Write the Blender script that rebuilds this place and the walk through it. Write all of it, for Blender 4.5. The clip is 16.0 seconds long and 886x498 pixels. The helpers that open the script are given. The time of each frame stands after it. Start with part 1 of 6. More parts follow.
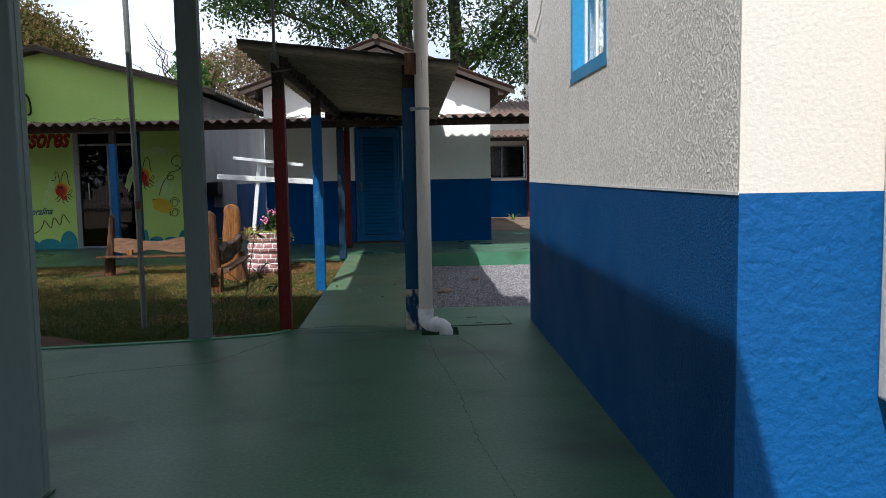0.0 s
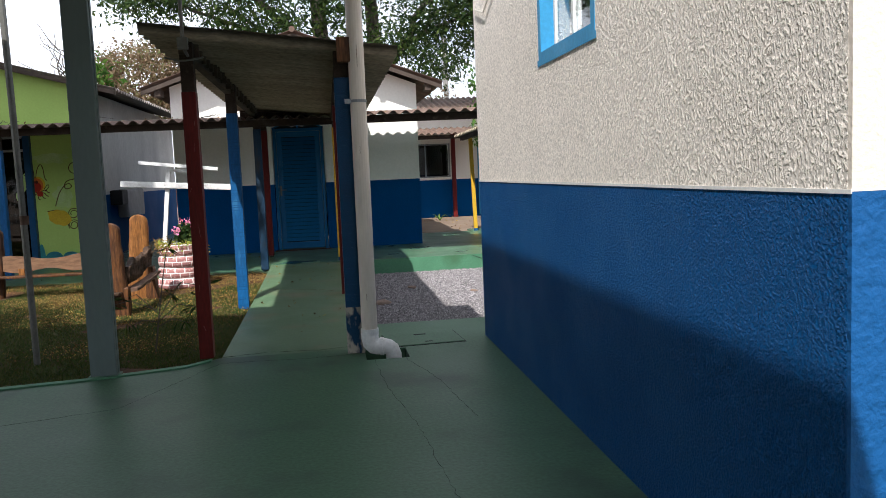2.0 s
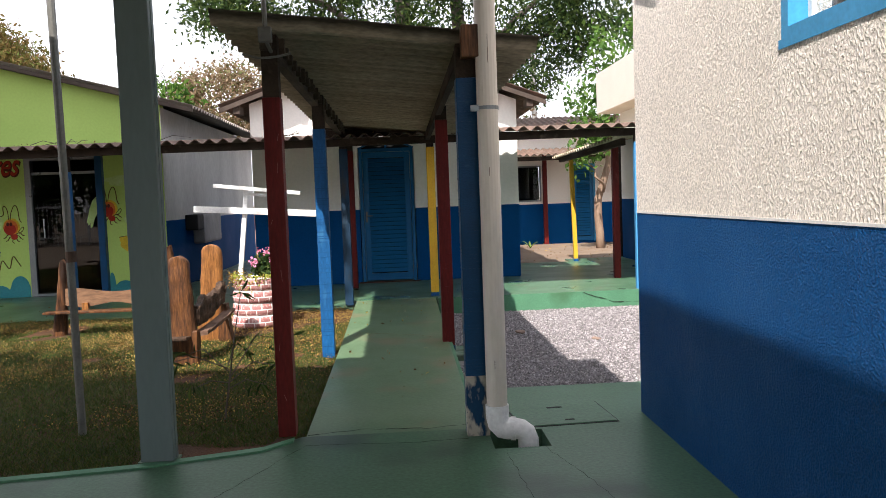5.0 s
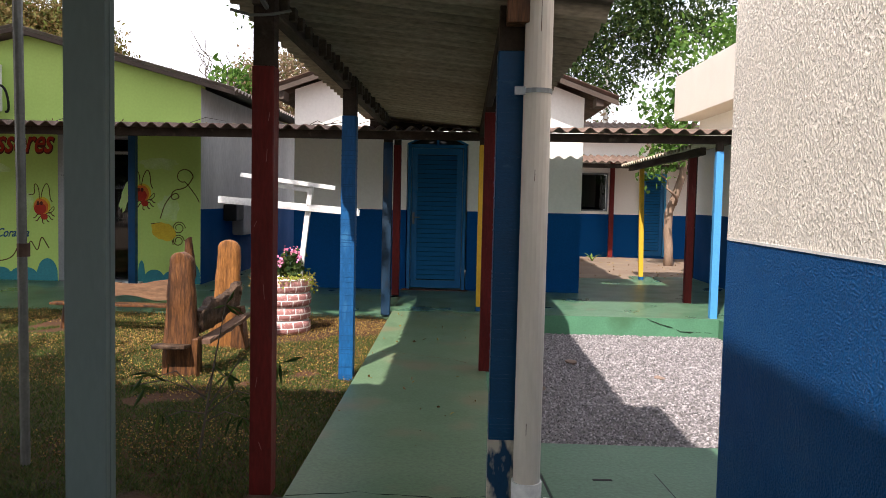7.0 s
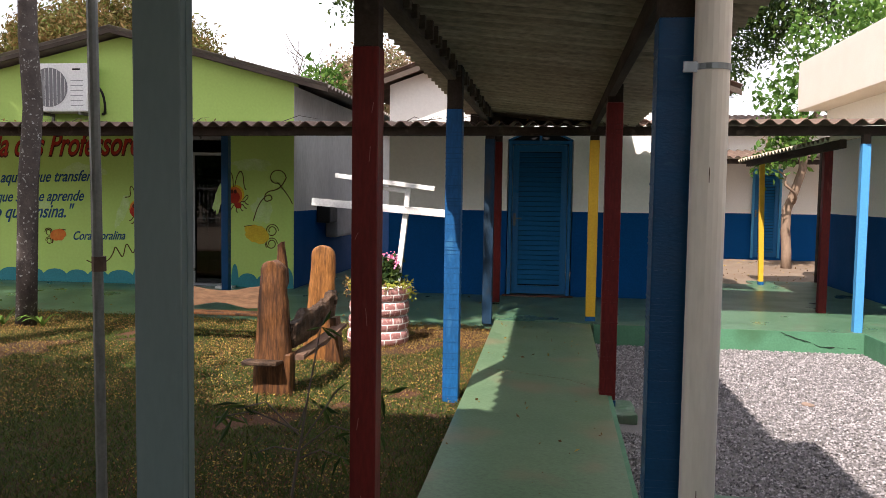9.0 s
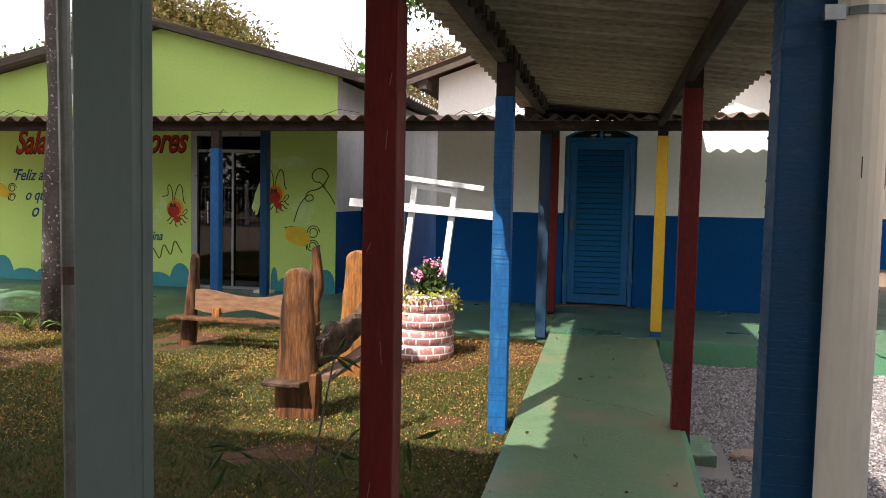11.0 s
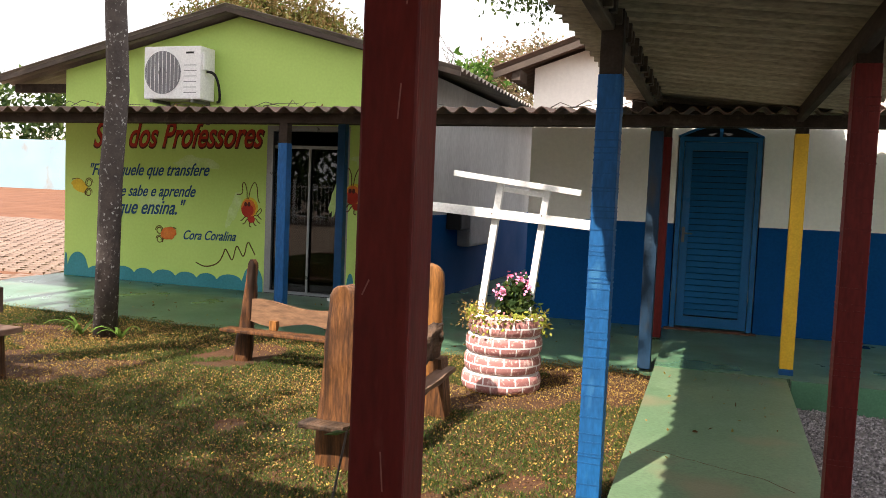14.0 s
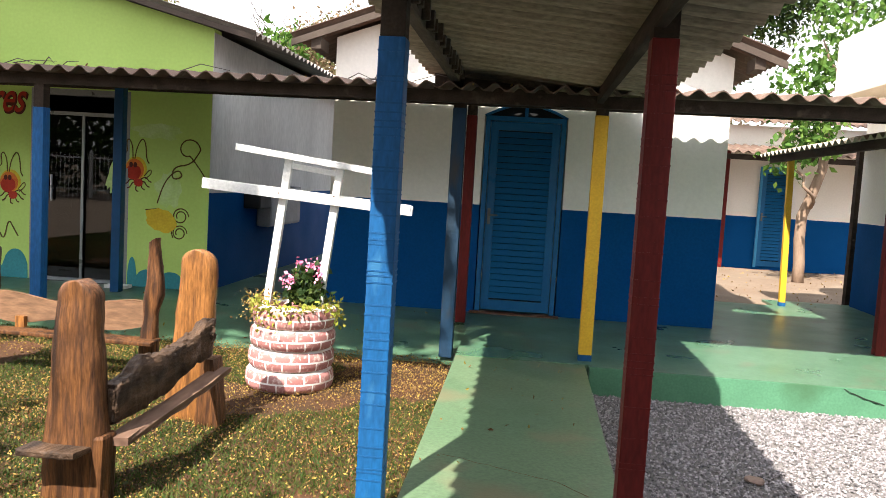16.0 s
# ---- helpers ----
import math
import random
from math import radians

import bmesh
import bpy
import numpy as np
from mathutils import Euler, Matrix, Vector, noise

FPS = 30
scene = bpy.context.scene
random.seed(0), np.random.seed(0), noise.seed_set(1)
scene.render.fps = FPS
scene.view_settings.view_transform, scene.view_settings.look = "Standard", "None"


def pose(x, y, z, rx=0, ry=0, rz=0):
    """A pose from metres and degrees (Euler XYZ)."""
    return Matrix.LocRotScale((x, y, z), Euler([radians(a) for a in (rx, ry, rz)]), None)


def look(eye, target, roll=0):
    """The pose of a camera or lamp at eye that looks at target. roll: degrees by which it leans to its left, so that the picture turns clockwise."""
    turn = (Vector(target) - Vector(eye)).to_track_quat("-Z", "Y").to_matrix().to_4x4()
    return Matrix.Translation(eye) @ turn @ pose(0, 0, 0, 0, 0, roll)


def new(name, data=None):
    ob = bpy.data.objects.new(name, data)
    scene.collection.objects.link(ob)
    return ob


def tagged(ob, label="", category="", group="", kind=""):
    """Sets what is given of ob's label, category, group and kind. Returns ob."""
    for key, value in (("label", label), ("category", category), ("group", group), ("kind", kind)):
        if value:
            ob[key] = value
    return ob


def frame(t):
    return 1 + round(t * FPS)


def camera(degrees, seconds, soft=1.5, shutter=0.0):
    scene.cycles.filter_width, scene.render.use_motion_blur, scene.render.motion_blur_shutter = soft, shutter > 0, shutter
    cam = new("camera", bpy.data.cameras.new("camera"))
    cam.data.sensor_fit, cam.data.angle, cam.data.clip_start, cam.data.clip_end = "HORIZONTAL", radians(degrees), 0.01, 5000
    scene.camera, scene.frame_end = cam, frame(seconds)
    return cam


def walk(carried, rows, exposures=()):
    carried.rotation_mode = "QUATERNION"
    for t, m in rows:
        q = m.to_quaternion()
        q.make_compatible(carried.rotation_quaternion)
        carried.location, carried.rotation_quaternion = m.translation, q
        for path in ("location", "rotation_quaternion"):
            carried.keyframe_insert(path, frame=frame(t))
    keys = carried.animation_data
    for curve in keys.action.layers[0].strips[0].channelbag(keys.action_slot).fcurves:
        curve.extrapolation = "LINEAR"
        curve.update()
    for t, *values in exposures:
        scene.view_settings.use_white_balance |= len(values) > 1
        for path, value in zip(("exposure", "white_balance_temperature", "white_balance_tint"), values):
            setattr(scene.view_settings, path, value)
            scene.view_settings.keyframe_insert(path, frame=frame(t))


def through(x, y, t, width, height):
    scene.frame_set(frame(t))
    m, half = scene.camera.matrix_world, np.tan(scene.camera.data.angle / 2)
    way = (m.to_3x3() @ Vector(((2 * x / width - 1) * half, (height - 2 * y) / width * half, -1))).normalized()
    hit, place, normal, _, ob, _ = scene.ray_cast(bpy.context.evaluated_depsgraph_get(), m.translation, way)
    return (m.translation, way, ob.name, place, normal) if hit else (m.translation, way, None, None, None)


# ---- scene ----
cam = camera(57.0, 16.0, 0.55)
PATH = [
    (0, (0.405, -1.016, 1.354), (0.477, 0.975, 1.171), -1.0),
    (0.5, (0.321, -0.805, 1.369), (0.562, 1.171, 1.177), -1.3),
    (1, (0.275, -0.614, 1.371), (0.533, 1.359, 1.175), -1.8),
    (1.5, (0.3, -0.369, 1.384), (0.563, 1.604, 1.192), -2.5),
    (2, (0.238, -0.17, 1.362), (0.511, 1.802, 1.173), -2.4),
    (2.5, (0.155, 0.089, 1.383), (0.448, 2.059, 1.2), -2.6),
    (3, (0.114, 0.337, 1.381), (0.418, 2.305, 1.199), -2.7),
    (3.5, (0.12, 0.601, 1.415), (0.371, 2.578, 1.247), -2.7),
    (4, (0.053, 0.828, 1.398), (0.278, 2.81, 1.245), -2.6),
    (4.5, (-0.031, 1.085, 1.417), (0.156, 3.071, 1.275), -2.3),
    (5, (-0.014, 1.324, 1.412), (0.086, 3.317, 1.285), -2.1),
    (5.2, (0.024, 1.441, 1.434), (0.051, 3.437, 1.31), -1.8),
    (7.3, (0.204, 2.486, 1.441), (0.152, 4.482, 1.317), 1.3),
    (7.5, (0.16, 2.518, 1.449), (0.103, 4.513, 1.318), 1.0),
    (8, (0.09, 2.704, 1.463), (0.001, 4.698, 1.336), 0.7),
    (8.5, (0.014, 2.858, 1.475), (-0.142, 4.848, 1.345), 0.7),
    (8.7, (-0.001, 2.952, 1.467), (-0.238, 4.934, 1.334), 0.6),
    (10.8, (-0.054, 3.787, 1.476), (-0.39, 5.754, 1.343), 1.4),
    (11, (-0.07, 3.861, 1.462), (-0.47, 5.816, 1.329), 1.2),
    (11.5, (-0.04, 4.095, 1.482), (-0.562, 6.022, 1.358), 1.3),
    (12, (-0.105, 4.257, 1.46), (-0.74, 6.149, 1.328), 1.5),
    (12.5, (-0.227, 4.434, 1.484), (-0.867, 6.325, 1.36), 2.0),
    (13, (-0.286, 4.591, 1.459), (-0.924, 6.482, 1.332), 2.3),
    (13.5, (-0.232, 4.755, 1.468), (-0.872, 6.645, 1.343), 2.2),
    (14, (-0.211, 4.926, 1.465), (-0.842, 6.819, 1.333), 2.4),
    (14.5, (-0.2, 5.048, 1.46), (-0.736, 6.97, 1.322), 2.2),
    (15, (-0.195, 5.19, 1.482), (-0.513, 7.16, 1.343), 2.6),
    (15.5, (-0.184, 5.301, 1.477), (-0.41, 7.282, 1.319), 3.2),
    (16, (-0.121, 5.513, 1.489), (-0.325, 7.496, 1.323), 3.4),
]
walk(cam, [(t, look(eye, target, roll)) for t, eye, target, roll in PATH],
     [(0, 0.24, 5600, 10), (1.5, 0.43, 5850, 11), (3, 0.93, 6080, 13), (5, 1.08, 6280, 15), (8, 0.92, 6400, 17), (11, 1.22, 6600, 16),
      (12.5, 1.28, 6720, 15), (14, 1.29, 6780, 15), (15, 1.46, 6560, 13), (16, 1.6, 6450, 12)])

# ---- light ----
# the sun stands behind the start of the walk, a little to the west
SUN = Vector((-0.27, -0.73, 1.0)).normalized()
world = bpy.data.worlds.new("sky")
scene.world = world
world.use_nodes = True
wn, wl = world.node_tree.nodes, world.node_tree.links
wn.clear()
sky = wn.new("ShaderNodeTexSky")
sky.sky_type, sky.sun_disc = "NISHITA", False
sky.sun_elevation, sky.sun_rotation = math.asin(SUN.z), math.atan2(SUN.x, SUN.y)
sky.air_density, sky.dust_density = 1.2, 2.0
co = wn.new("ShaderNodeTexCoord")
squash = wn.new("ShaderNodeMapping")
squash.inputs["Scale"].default_value = (1.0, 1.0, 2.2)
cloud = wn.new("ShaderNodeTexNoise")
cloud.inputs["Scale"].default_value, cloud.inputs["Detail"].default_value = 2.6, 6
ramp = wn.new("ShaderNodeValToRGB")
ramp.color_ramp.elements[0].position, ramp.color_ramp.elements[1].position = 0.34, 0.56
ramp.color_ramp.elements[0].color = (0.35, 0.35, 0.35, 1)
mixs = wn.new("ShaderNodeMixRGB")
mixs.inputs["Color2"].default_value = (13.0, 13.2, 13.6, 1)
bg = wn.new("ShaderNodeBackground")
bg.inputs["Strength"].default_value = 0.08
wout = wn.new("ShaderNodeOutputWorld")
wl.new(co.outputs["Generated"], squash.inputs["Vector"])
wl.new(squash.outputs["Vector"], cloud.inputs["Vector"])
wl.new(cloud.outputs["Fac"], ramp.inputs["Fac"])
wl.new(ramp.outputs["Color"], mixs.inputs["Fac"])
wl.new(sky.outputs["Color"], mixs.inputs["Color1"])
wl.new(mixs.outputs["Color"], bg.inputs["Color"])
wl.new(bg.outputs["Background"], wout.inputs["Surface"])
sun_data = bpy.data.lights.new("sun", "SUN")
sun_data.energy, sun_data.angle, sun_data.color = 5.0, radians(0.6), (1.0, 0.93, 0.82)
sun_ob = new("sun", sun_data)
sun_ob.matrix_world = look((0, 0, 30), Vector((0, 0, 30)) - SUN)


# ---- materials ----
def mat(name, col, col2=None, rough=0.6, scale=3.0, fine=70.0, amount=0.5, bump=0.2, bscale=90.0, metal=0.0,
        stain=None, stain_scale=1.2, stain_cut=0.55, stretch=(1, 1, 1), rnd=0.0, bdist=0.004, spec=0.22, grime=0.12, drips=0.0):
    """Two scales of colour change, an optional stain with a shape of its own, and fine relief."""
    m = bpy.data.materials.new(name)
    m.use_nodes = True
    nt = m.node_tree
    b = nt.nodes["Principled BSDF"]
    b.inputs["Roughness"].default_value, b.inputs["Metallic"].default_value = rough, metal
    b.inputs["Specular IOR Level"].default_value = spec
    tc = nt.nodes.new("ShaderNodeTexCoord")
    mp = nt.nodes.new("ShaderNodeMapping")
    mp.inputs["Scale"].default_value = stretch
    nt.links.new(tc.outputs["Object"], mp.inputs["Vector"])

    def tex(s, detail=5.0):
        n = nt.nodes.new("ShaderNodeTexNoise")
        n.inputs["Scale"].default_value, n.inputs["Detail"].default_value = s, detail
        nt.links.new(mp.outputs["Vector"], n.inputs["Vector"])
        return n.outputs["Fac"]

    def ramped(src, lo, hi):
        r = nt.nodes.new("ShaderNodeMapRange")
        r.inputs["From Min"].default_value, r.inputs["From Max"].default_value = lo, hi
        nt.links.new(src, r.inputs["Value"])
        return r.outputs["Result"]

    def mix(fac, a, c, kind="MIX"):
        x = nt.nodes.new("ShaderNodeMixRGB")
        x.blend_type = kind
        for key, v in (("Fac", fac), ("Color1", a), ("Color2", c)):
            if isinstance(v, (int, float)):
                x.inputs[key].default_value = v
            elif isinstance(v, (tuple, list)):
                x.inputs[key].default_value = (*v, 1)
            else:
                nt.links.new(v, x.inputs[key])
        return x.outputs["Color"]
    col2 = col2 or tuple(c * 0.72 for c in col)
    big = ramped(tex(scale), 0.3, 0.7)
    small = ramped(tex(fine, 3.0), 0.25, 0.75)
    half = nt.nodes.new("ShaderNodeMath")
    half.operation = "MULTIPLY"
    half.inputs[1].default_value = amount
    nt.links.new(big, half.inputs[0])
    c = mix(half.outputs[0], col, col2)
    g = nt.nodes.new("ShaderNodeMapRange")
    g.inputs["To Min"].default_value, g.inputs["To Max"].default_value = 1 - grime, 1 + grime
    nt.links.new(small, g.inputs["Value"])
    c = mix(1.0, c, g.outputs["Result"], "MULTIPLY")
    if stain:
        c = mix(ramped(tex(stain_scale, 8.0), stain_cut, stain_cut + 0.12), c, stain)
    if rnd:
        info = nt.nodes.new("ShaderNodeObjectInfo")
        r = nt.nodes.new("ShaderNodeMapRange")
        r.inputs["To Min"].default_value, r.inputs["To Max"].default_value = 1 - rnd, 1 + rnd
        nt.links.new(info.outputs["Random"], r.inputs["Value"])
        c = mix(1.0, c, r.outputs["Result"], "MULTIPLY")
    nt.links.new(c, b.inputs["Base Color"])
    rr = nt.nodes.new("ShaderNodeMapRange")
    rr.inputs["To Min"].default_value, rr.inputs["To Max"].default_value = max(0.02, rough - 0.1), min(1, rough + 0.12)
    nt.links.new(big, rr.inputs["Value"])
    nt.links.new(rr.outputs["Result"], b.inputs["Roughness"])
    if bump:
        bp = nt.nodes.new("ShaderNodeBump")
        bp.inputs["Strength"].default_value, bp.inputs["Distance"].default_value = bump, bdist
        height = tex(bscale, 6.0)
        if drips:
            # thrown plaster: sharp grains and short runs, worn flat in places
            mp2 = nt.nodes.new("ShaderNodeMapping")
            mp2.inputs["Scale"].default_value = (1, 1, 0.3)
            nt.links.new(tc.outputs["Object"], mp2.inputs["Vector"])
            run = nt.nodes.new("ShaderNodeTexNoise")
            run.inputs["Scale"].default_value, run.inputs["Detail"].default_value = drips, 2.0
            nt.links.new(mp2.outputs["Vector"], run.inputs["Vector"])
            ridge = ramped(run.outputs["Fac"], 0.52, 0.70)
            flat = ramped(tex(5.0, 3.0), 0.36, 0.60)
            run_part = mix(1.0, ridge, flat, "MULTIPLY")
            height = mix(0.25, ramped(tex(bscale, 4.0), 0.42, 0.64), run_part, "MIX")
        nt.links.new(height, bp.inputs["Height"])
        nt.links.new(bp.outputs["Normal"], b.inputs["Normal"])
    return m


def leaf_mat(name, a, b2, c3, through=0.35):
    """Leaves: a colour of its own for each leaf, with some light passing."""
    m = bpy.data.materials.new(name)
    m.use_nodes = True
    nt = m.node_tree
    b = nt.nodes["Principled BSDF"]
    geo = nt.nodes.new("ShaderNodeNewGeometry")
    r = nt.nodes.new("ShaderNodeValToRGB")
    r.color_ramp.elements[0].color, r.color_ramp.elements[1].color = (*a, 1), (*c3, 1)
    r.color_ramp.elements.new(0.55).color = (*b2, 1)
    nt.links.new(geo.outputs["Random Per Island"], r.inputs["Fac"])
    nt.links.new(r.outputs["Color"], b.inputs["Base Color"])
    b.inputs["Roughness"].default_value, b.inputs["Specular IOR Level"].default_value = 0.65, 0.2
    tr = nt.nodes.new("ShaderNodeBsdfTranslucent")
    nt.links.new(r.outputs["Color"], tr.inputs["Color"])
    mx = nt.nodes.new("ShaderNodeMixShader")
    mx.inputs["Fac"].default_value = through
    nt.links.new(b.outputs["BSDF"], mx.inputs[1])
    nt.links.new(tr.outputs["BSDF"], mx.inputs[2])
    nt.links.new(mx.outputs["Shader"], nt.nodes["Material Output"].inputs["Surface"])
    return m


FLOOR = mat("green_floor_paint", (0.066, 0.145, 0.084), (0.088, 0.164, 0.100), 0.34, 1.6, 45, 0.7, 0.2, 60,
            stain=(0.110, 0.142, 0.094), stain_scale=3.2, stain_cut=0.58, grime=0.2, spec=0.45)
# same worn paint as FLOOR, darkened in colour for the veranda's shade
SHADEFLOOR = mat("shade_dark_green_floor_paint", (0.056, 0.126, 0.073), (0.072, 0.140, 0.084), 0.42, 0.7, 45, 0.8, 0.25, 60,
               stain=(0.040, 0.074, 0.052), stain_scale=1.1, stain_cut=0.54, grime=0.25, spec=0.22)
WALKFLOOR = mat("worn_green_walk_paint", (0.086, 0.150, 0.082), (0.112, 0.166, 0.094), 0.42, 1.4, 45, 0.8, 0.3, 60,
                stain=(0.150, 0.150, 0.088), stain_scale=1.7, stain_cut=0.55, grime=0.22, spec=0.35)
FLOOR_EDGE = mat("green_edge_paint", (0.078, 0.205, 0.118), None, 0.6, 4, 60, 0.6, 0.3, 50, stain=(0.05, 0.12, 0.06), stain_cut=0.62)
WHITE = mat("cream_wall_paint", (0.87, 0.85, 0.79), (0.83, 0.81, 0.75), 0.75, 1.2, 30, 0.6, 0.3, 45, grime=0.04)
BLUE = mat("blue_wall_paint", (0.002, 0.066, 0.220), (0.002, 0.052, 0.180), 0.75, 1.4, 40, 0.6, 0.4, 40, grime=0.10, spec=0.06)
# grime value also darkens the pits in colour, as shade of the grain
STUCCO = mat("rough_cream_stucco", (0.90, 0.83, 0.75), (0.80, 0.735, 0.655), 0.92, 1.8, 105, 0.7, 1.0, 105, stretch=(1, 1, 0.6), bdist=0.010, grime=0.34, drips=70.0)
STUCCO_FINE = mat("smooth_cream_render", (0.70, 0.63, 0.55), (0.64, 0.575, 0.50), 0.9, 1.8, 60, 0.6, 0.5, 70, bdist=0.006, grime=0.06)
STUCCO_BLUE = mat("blue_stucco_paint", (0.003, 0.088, 0.280), (0.003, 0.070, 0.232), 0.46, 1.5, 90, 0.5, 1.0, 105, bdist=0.015, grime=0.16, spec=0.14, drips=60.0)
BLUE_RENDER = mat("blue_smooth_render", (0.010, 0.084, 0.250), (0.008, 0.072, 0.220), 0.5, 1.5, 60, 0.6, 1.0, 30, bdist=0.010, grime=0.10, spec=0.2)
GREEN = mat("lime_wall_paint", (0.45, 0.63, 0.165), (0.40, 0.58, 0.145), 0.75, 1.2, 30, 0.6, 0.25, 40, grime=0.05)
TEAL = mat("teal_wall_paint", (0.035, 0.22, 0.25), None, 0.7, 2, 40, 0.4, 0.2)
# white alley wall, greyed in the colour to stand for its shade
SHADEGREY = mat("weathered_wall_shade_grey", (0.60, 0.59, 0.57), (0.47, 0.46, 0.45), 0.8, 1.4, 30, 0.8, 0.3, 40, stretch=(1, 1, 0.35), stain=(0.42, 0.415, 0.41), stain_scale=0.8, stain_cut=0.6)
DARKWOOD = mat("dark_old_wood", (0.046, 0.032, 0.023), (0.018, 0.013, 0.010), 0.8, 8, 80, 0.8, 0.6, 60, stretch=(1, 0.2, 1), stain=(0.085, 0.064, 0.046), stain_scale=9, stain_cut=0.60, spec=0.15, grime=0.25)
BEAMWOOD = mat("grey_weathered_beam", (0.105, 0.080, 0.060), (0.045, 0.034, 0.026), 0.85, 8, 80, 0.9, 0.6, 60, stretch=(1, 0.15, 1), stain=(0.025, 0.018, 0.014), stain_scale=7, stain_cut=0.60, grime=0.25)
RED = mat("red_post_paint", (0.135, 0.0125, 0.0105), (0.082, 0.0085, 0.0075), 0.5, 5, 60, 0.9, 0.5, 50, stretch=(1, 1, 0.25), stain=(0.17, 0.045, 0.035), stain_scale=13, stain_cut=0.66, spec=0.2, grime=0.25)
SCRATCH = mat("scratched_red_paint", (0.28, 0.12, 0.10), None, 0.7, 9, 60, 0.5, 0.0)
POSTBLUE = mat("blue_post_paint", (0.009, 0.082, 0.225), (0.007, 0.060, 0.165), 0.5, 5, 60, 0.8, 0.5, 50, stretch=(1, 1, 0.3), stain=(0.026, 0.120, 0.255), stain_scale=14, stain_cut=0.62, rnd=0.1, grime=0.22)
POSTLIGHT = mat("light_blue_post_paint", (0.07, 0.28, 0.55), (0.05, 0.22, 0.45), 0.5, 5, 60, 0.6, 0.35, 50)
POSTDARK = mat("dark_blue_post_paint", (0.003, 0.045, 0.118), (0.004, 0.058, 0.150), 0.42, 6, 60, 0.6, 0.5, 50, stretch=(1, 1, 2.5), stain=(0.02, 0.09, 0.17), stain_scale=11, stain_cut=0.66, spec=0.2)
YELLOW = mat("yellow_post_paint", (0.62, 0.38, 0.03), (0.55, 0.32, 0.03), 0.5, 6, 60, 0.6, 0.3, 50, stain=(0.3, 0.2, 0.05), stain_scale=8, stain_cut=0.68)
DOORBLUE = mat("blue_door_enamel", (0.012, 0.120, 0.285), (0.010, 0.105, 0.250), 0.35, 3, 50, 0.5, 0.1, 40)
WINBLUE = mat("sky_blue_enamel", (0.05, 0.27, 0.50), None, 0.4, 3, 50, 0.3, 0.1, 40)
STEEL = mat("grey_steel_paint", (0.145, 0.185, 0.180), (0.120, 0.155, 0.152), 0.34, 3, 40, 0.5, 0.05, 14, stretch=(1, 1, 0.3), grime=0.05)
GALV = mat("galvanised_pipe", (0.17, 0.17, 0.155), (0.12, 0.12, 0.11), 0.5, 8, 60, 0.7, 0.15, 50, metal=0.3)
PVC = mat("cream_pvc_pipe", (0.68, 0.62, 0.54), (0.60, 0.545, 0.47), 0.42, 3, 50, 0.6, 0.05, 40, stretch=(1, 1, 0.2), grime=0.05)
PVCWHITE = mat("white_pvc_elbow", (0.80, 0.80, 0.79), None, 0.35, 6, 40, 0.2, 0.05, 40)
ROOF = mat("old_fibre_cement", (0.46, 0.385, 0.285), (0.26, 0.21, 0.15), 0.9, 2.4, 60, 0.9, 0.6, 70, stretch=(0.35, 1, 1), stain=(0.17, 0.14, 0.10), stain_scale=5, stain_cut=0.58, grime=0.3)


def shaded_waves(name, pitch, start):
    """Old stained sheet with shade painted as a dark band along each wave crest."""
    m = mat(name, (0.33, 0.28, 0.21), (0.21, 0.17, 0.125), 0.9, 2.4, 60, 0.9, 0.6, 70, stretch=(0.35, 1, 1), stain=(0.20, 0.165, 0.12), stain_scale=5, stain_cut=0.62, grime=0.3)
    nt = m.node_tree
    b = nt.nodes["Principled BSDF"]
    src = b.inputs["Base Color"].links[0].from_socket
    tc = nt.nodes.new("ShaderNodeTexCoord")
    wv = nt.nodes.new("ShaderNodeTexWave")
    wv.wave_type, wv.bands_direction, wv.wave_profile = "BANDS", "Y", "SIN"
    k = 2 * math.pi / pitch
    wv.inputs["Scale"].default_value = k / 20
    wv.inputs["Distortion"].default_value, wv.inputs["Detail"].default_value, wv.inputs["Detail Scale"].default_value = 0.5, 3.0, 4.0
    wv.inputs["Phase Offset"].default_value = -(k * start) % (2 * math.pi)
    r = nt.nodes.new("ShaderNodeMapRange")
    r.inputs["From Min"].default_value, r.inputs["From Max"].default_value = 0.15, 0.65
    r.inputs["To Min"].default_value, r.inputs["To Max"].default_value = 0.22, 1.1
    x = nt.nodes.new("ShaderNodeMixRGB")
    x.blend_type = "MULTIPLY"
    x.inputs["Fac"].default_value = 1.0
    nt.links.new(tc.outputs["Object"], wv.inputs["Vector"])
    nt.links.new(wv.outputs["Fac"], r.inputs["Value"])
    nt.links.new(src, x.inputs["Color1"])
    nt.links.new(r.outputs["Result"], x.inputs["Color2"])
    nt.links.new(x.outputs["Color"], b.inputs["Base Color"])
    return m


SHADEROOF = shaded_waves("wave_shaded_fibre_cement", 0.20, 6.07)
ROOFTILE = mat("mossy_rust_roof_sheet", (0.17, 0.105, 0.08), (0.09, 0.07, 0.055), 0.9, 3.0, 60, 0.9, 0.5, 70, stain=(0.24, 0.20, 0.16), stain_scale=5, stain_cut=0.6)
ROOFGREY = mat("grey_roof_sheet", (0.27, 0.235, 0.20), (0.16, 0.14, 0.12), 0.85, 2.5, 60, 0.9, 0.4, 60)
TRIMBROWN = mat("brown_fascia_wood", (0.075, 0.056, 0.044), (0.045, 0.034, 0.028), 0.7, 4, 60, 0.7, 0.3, 50)
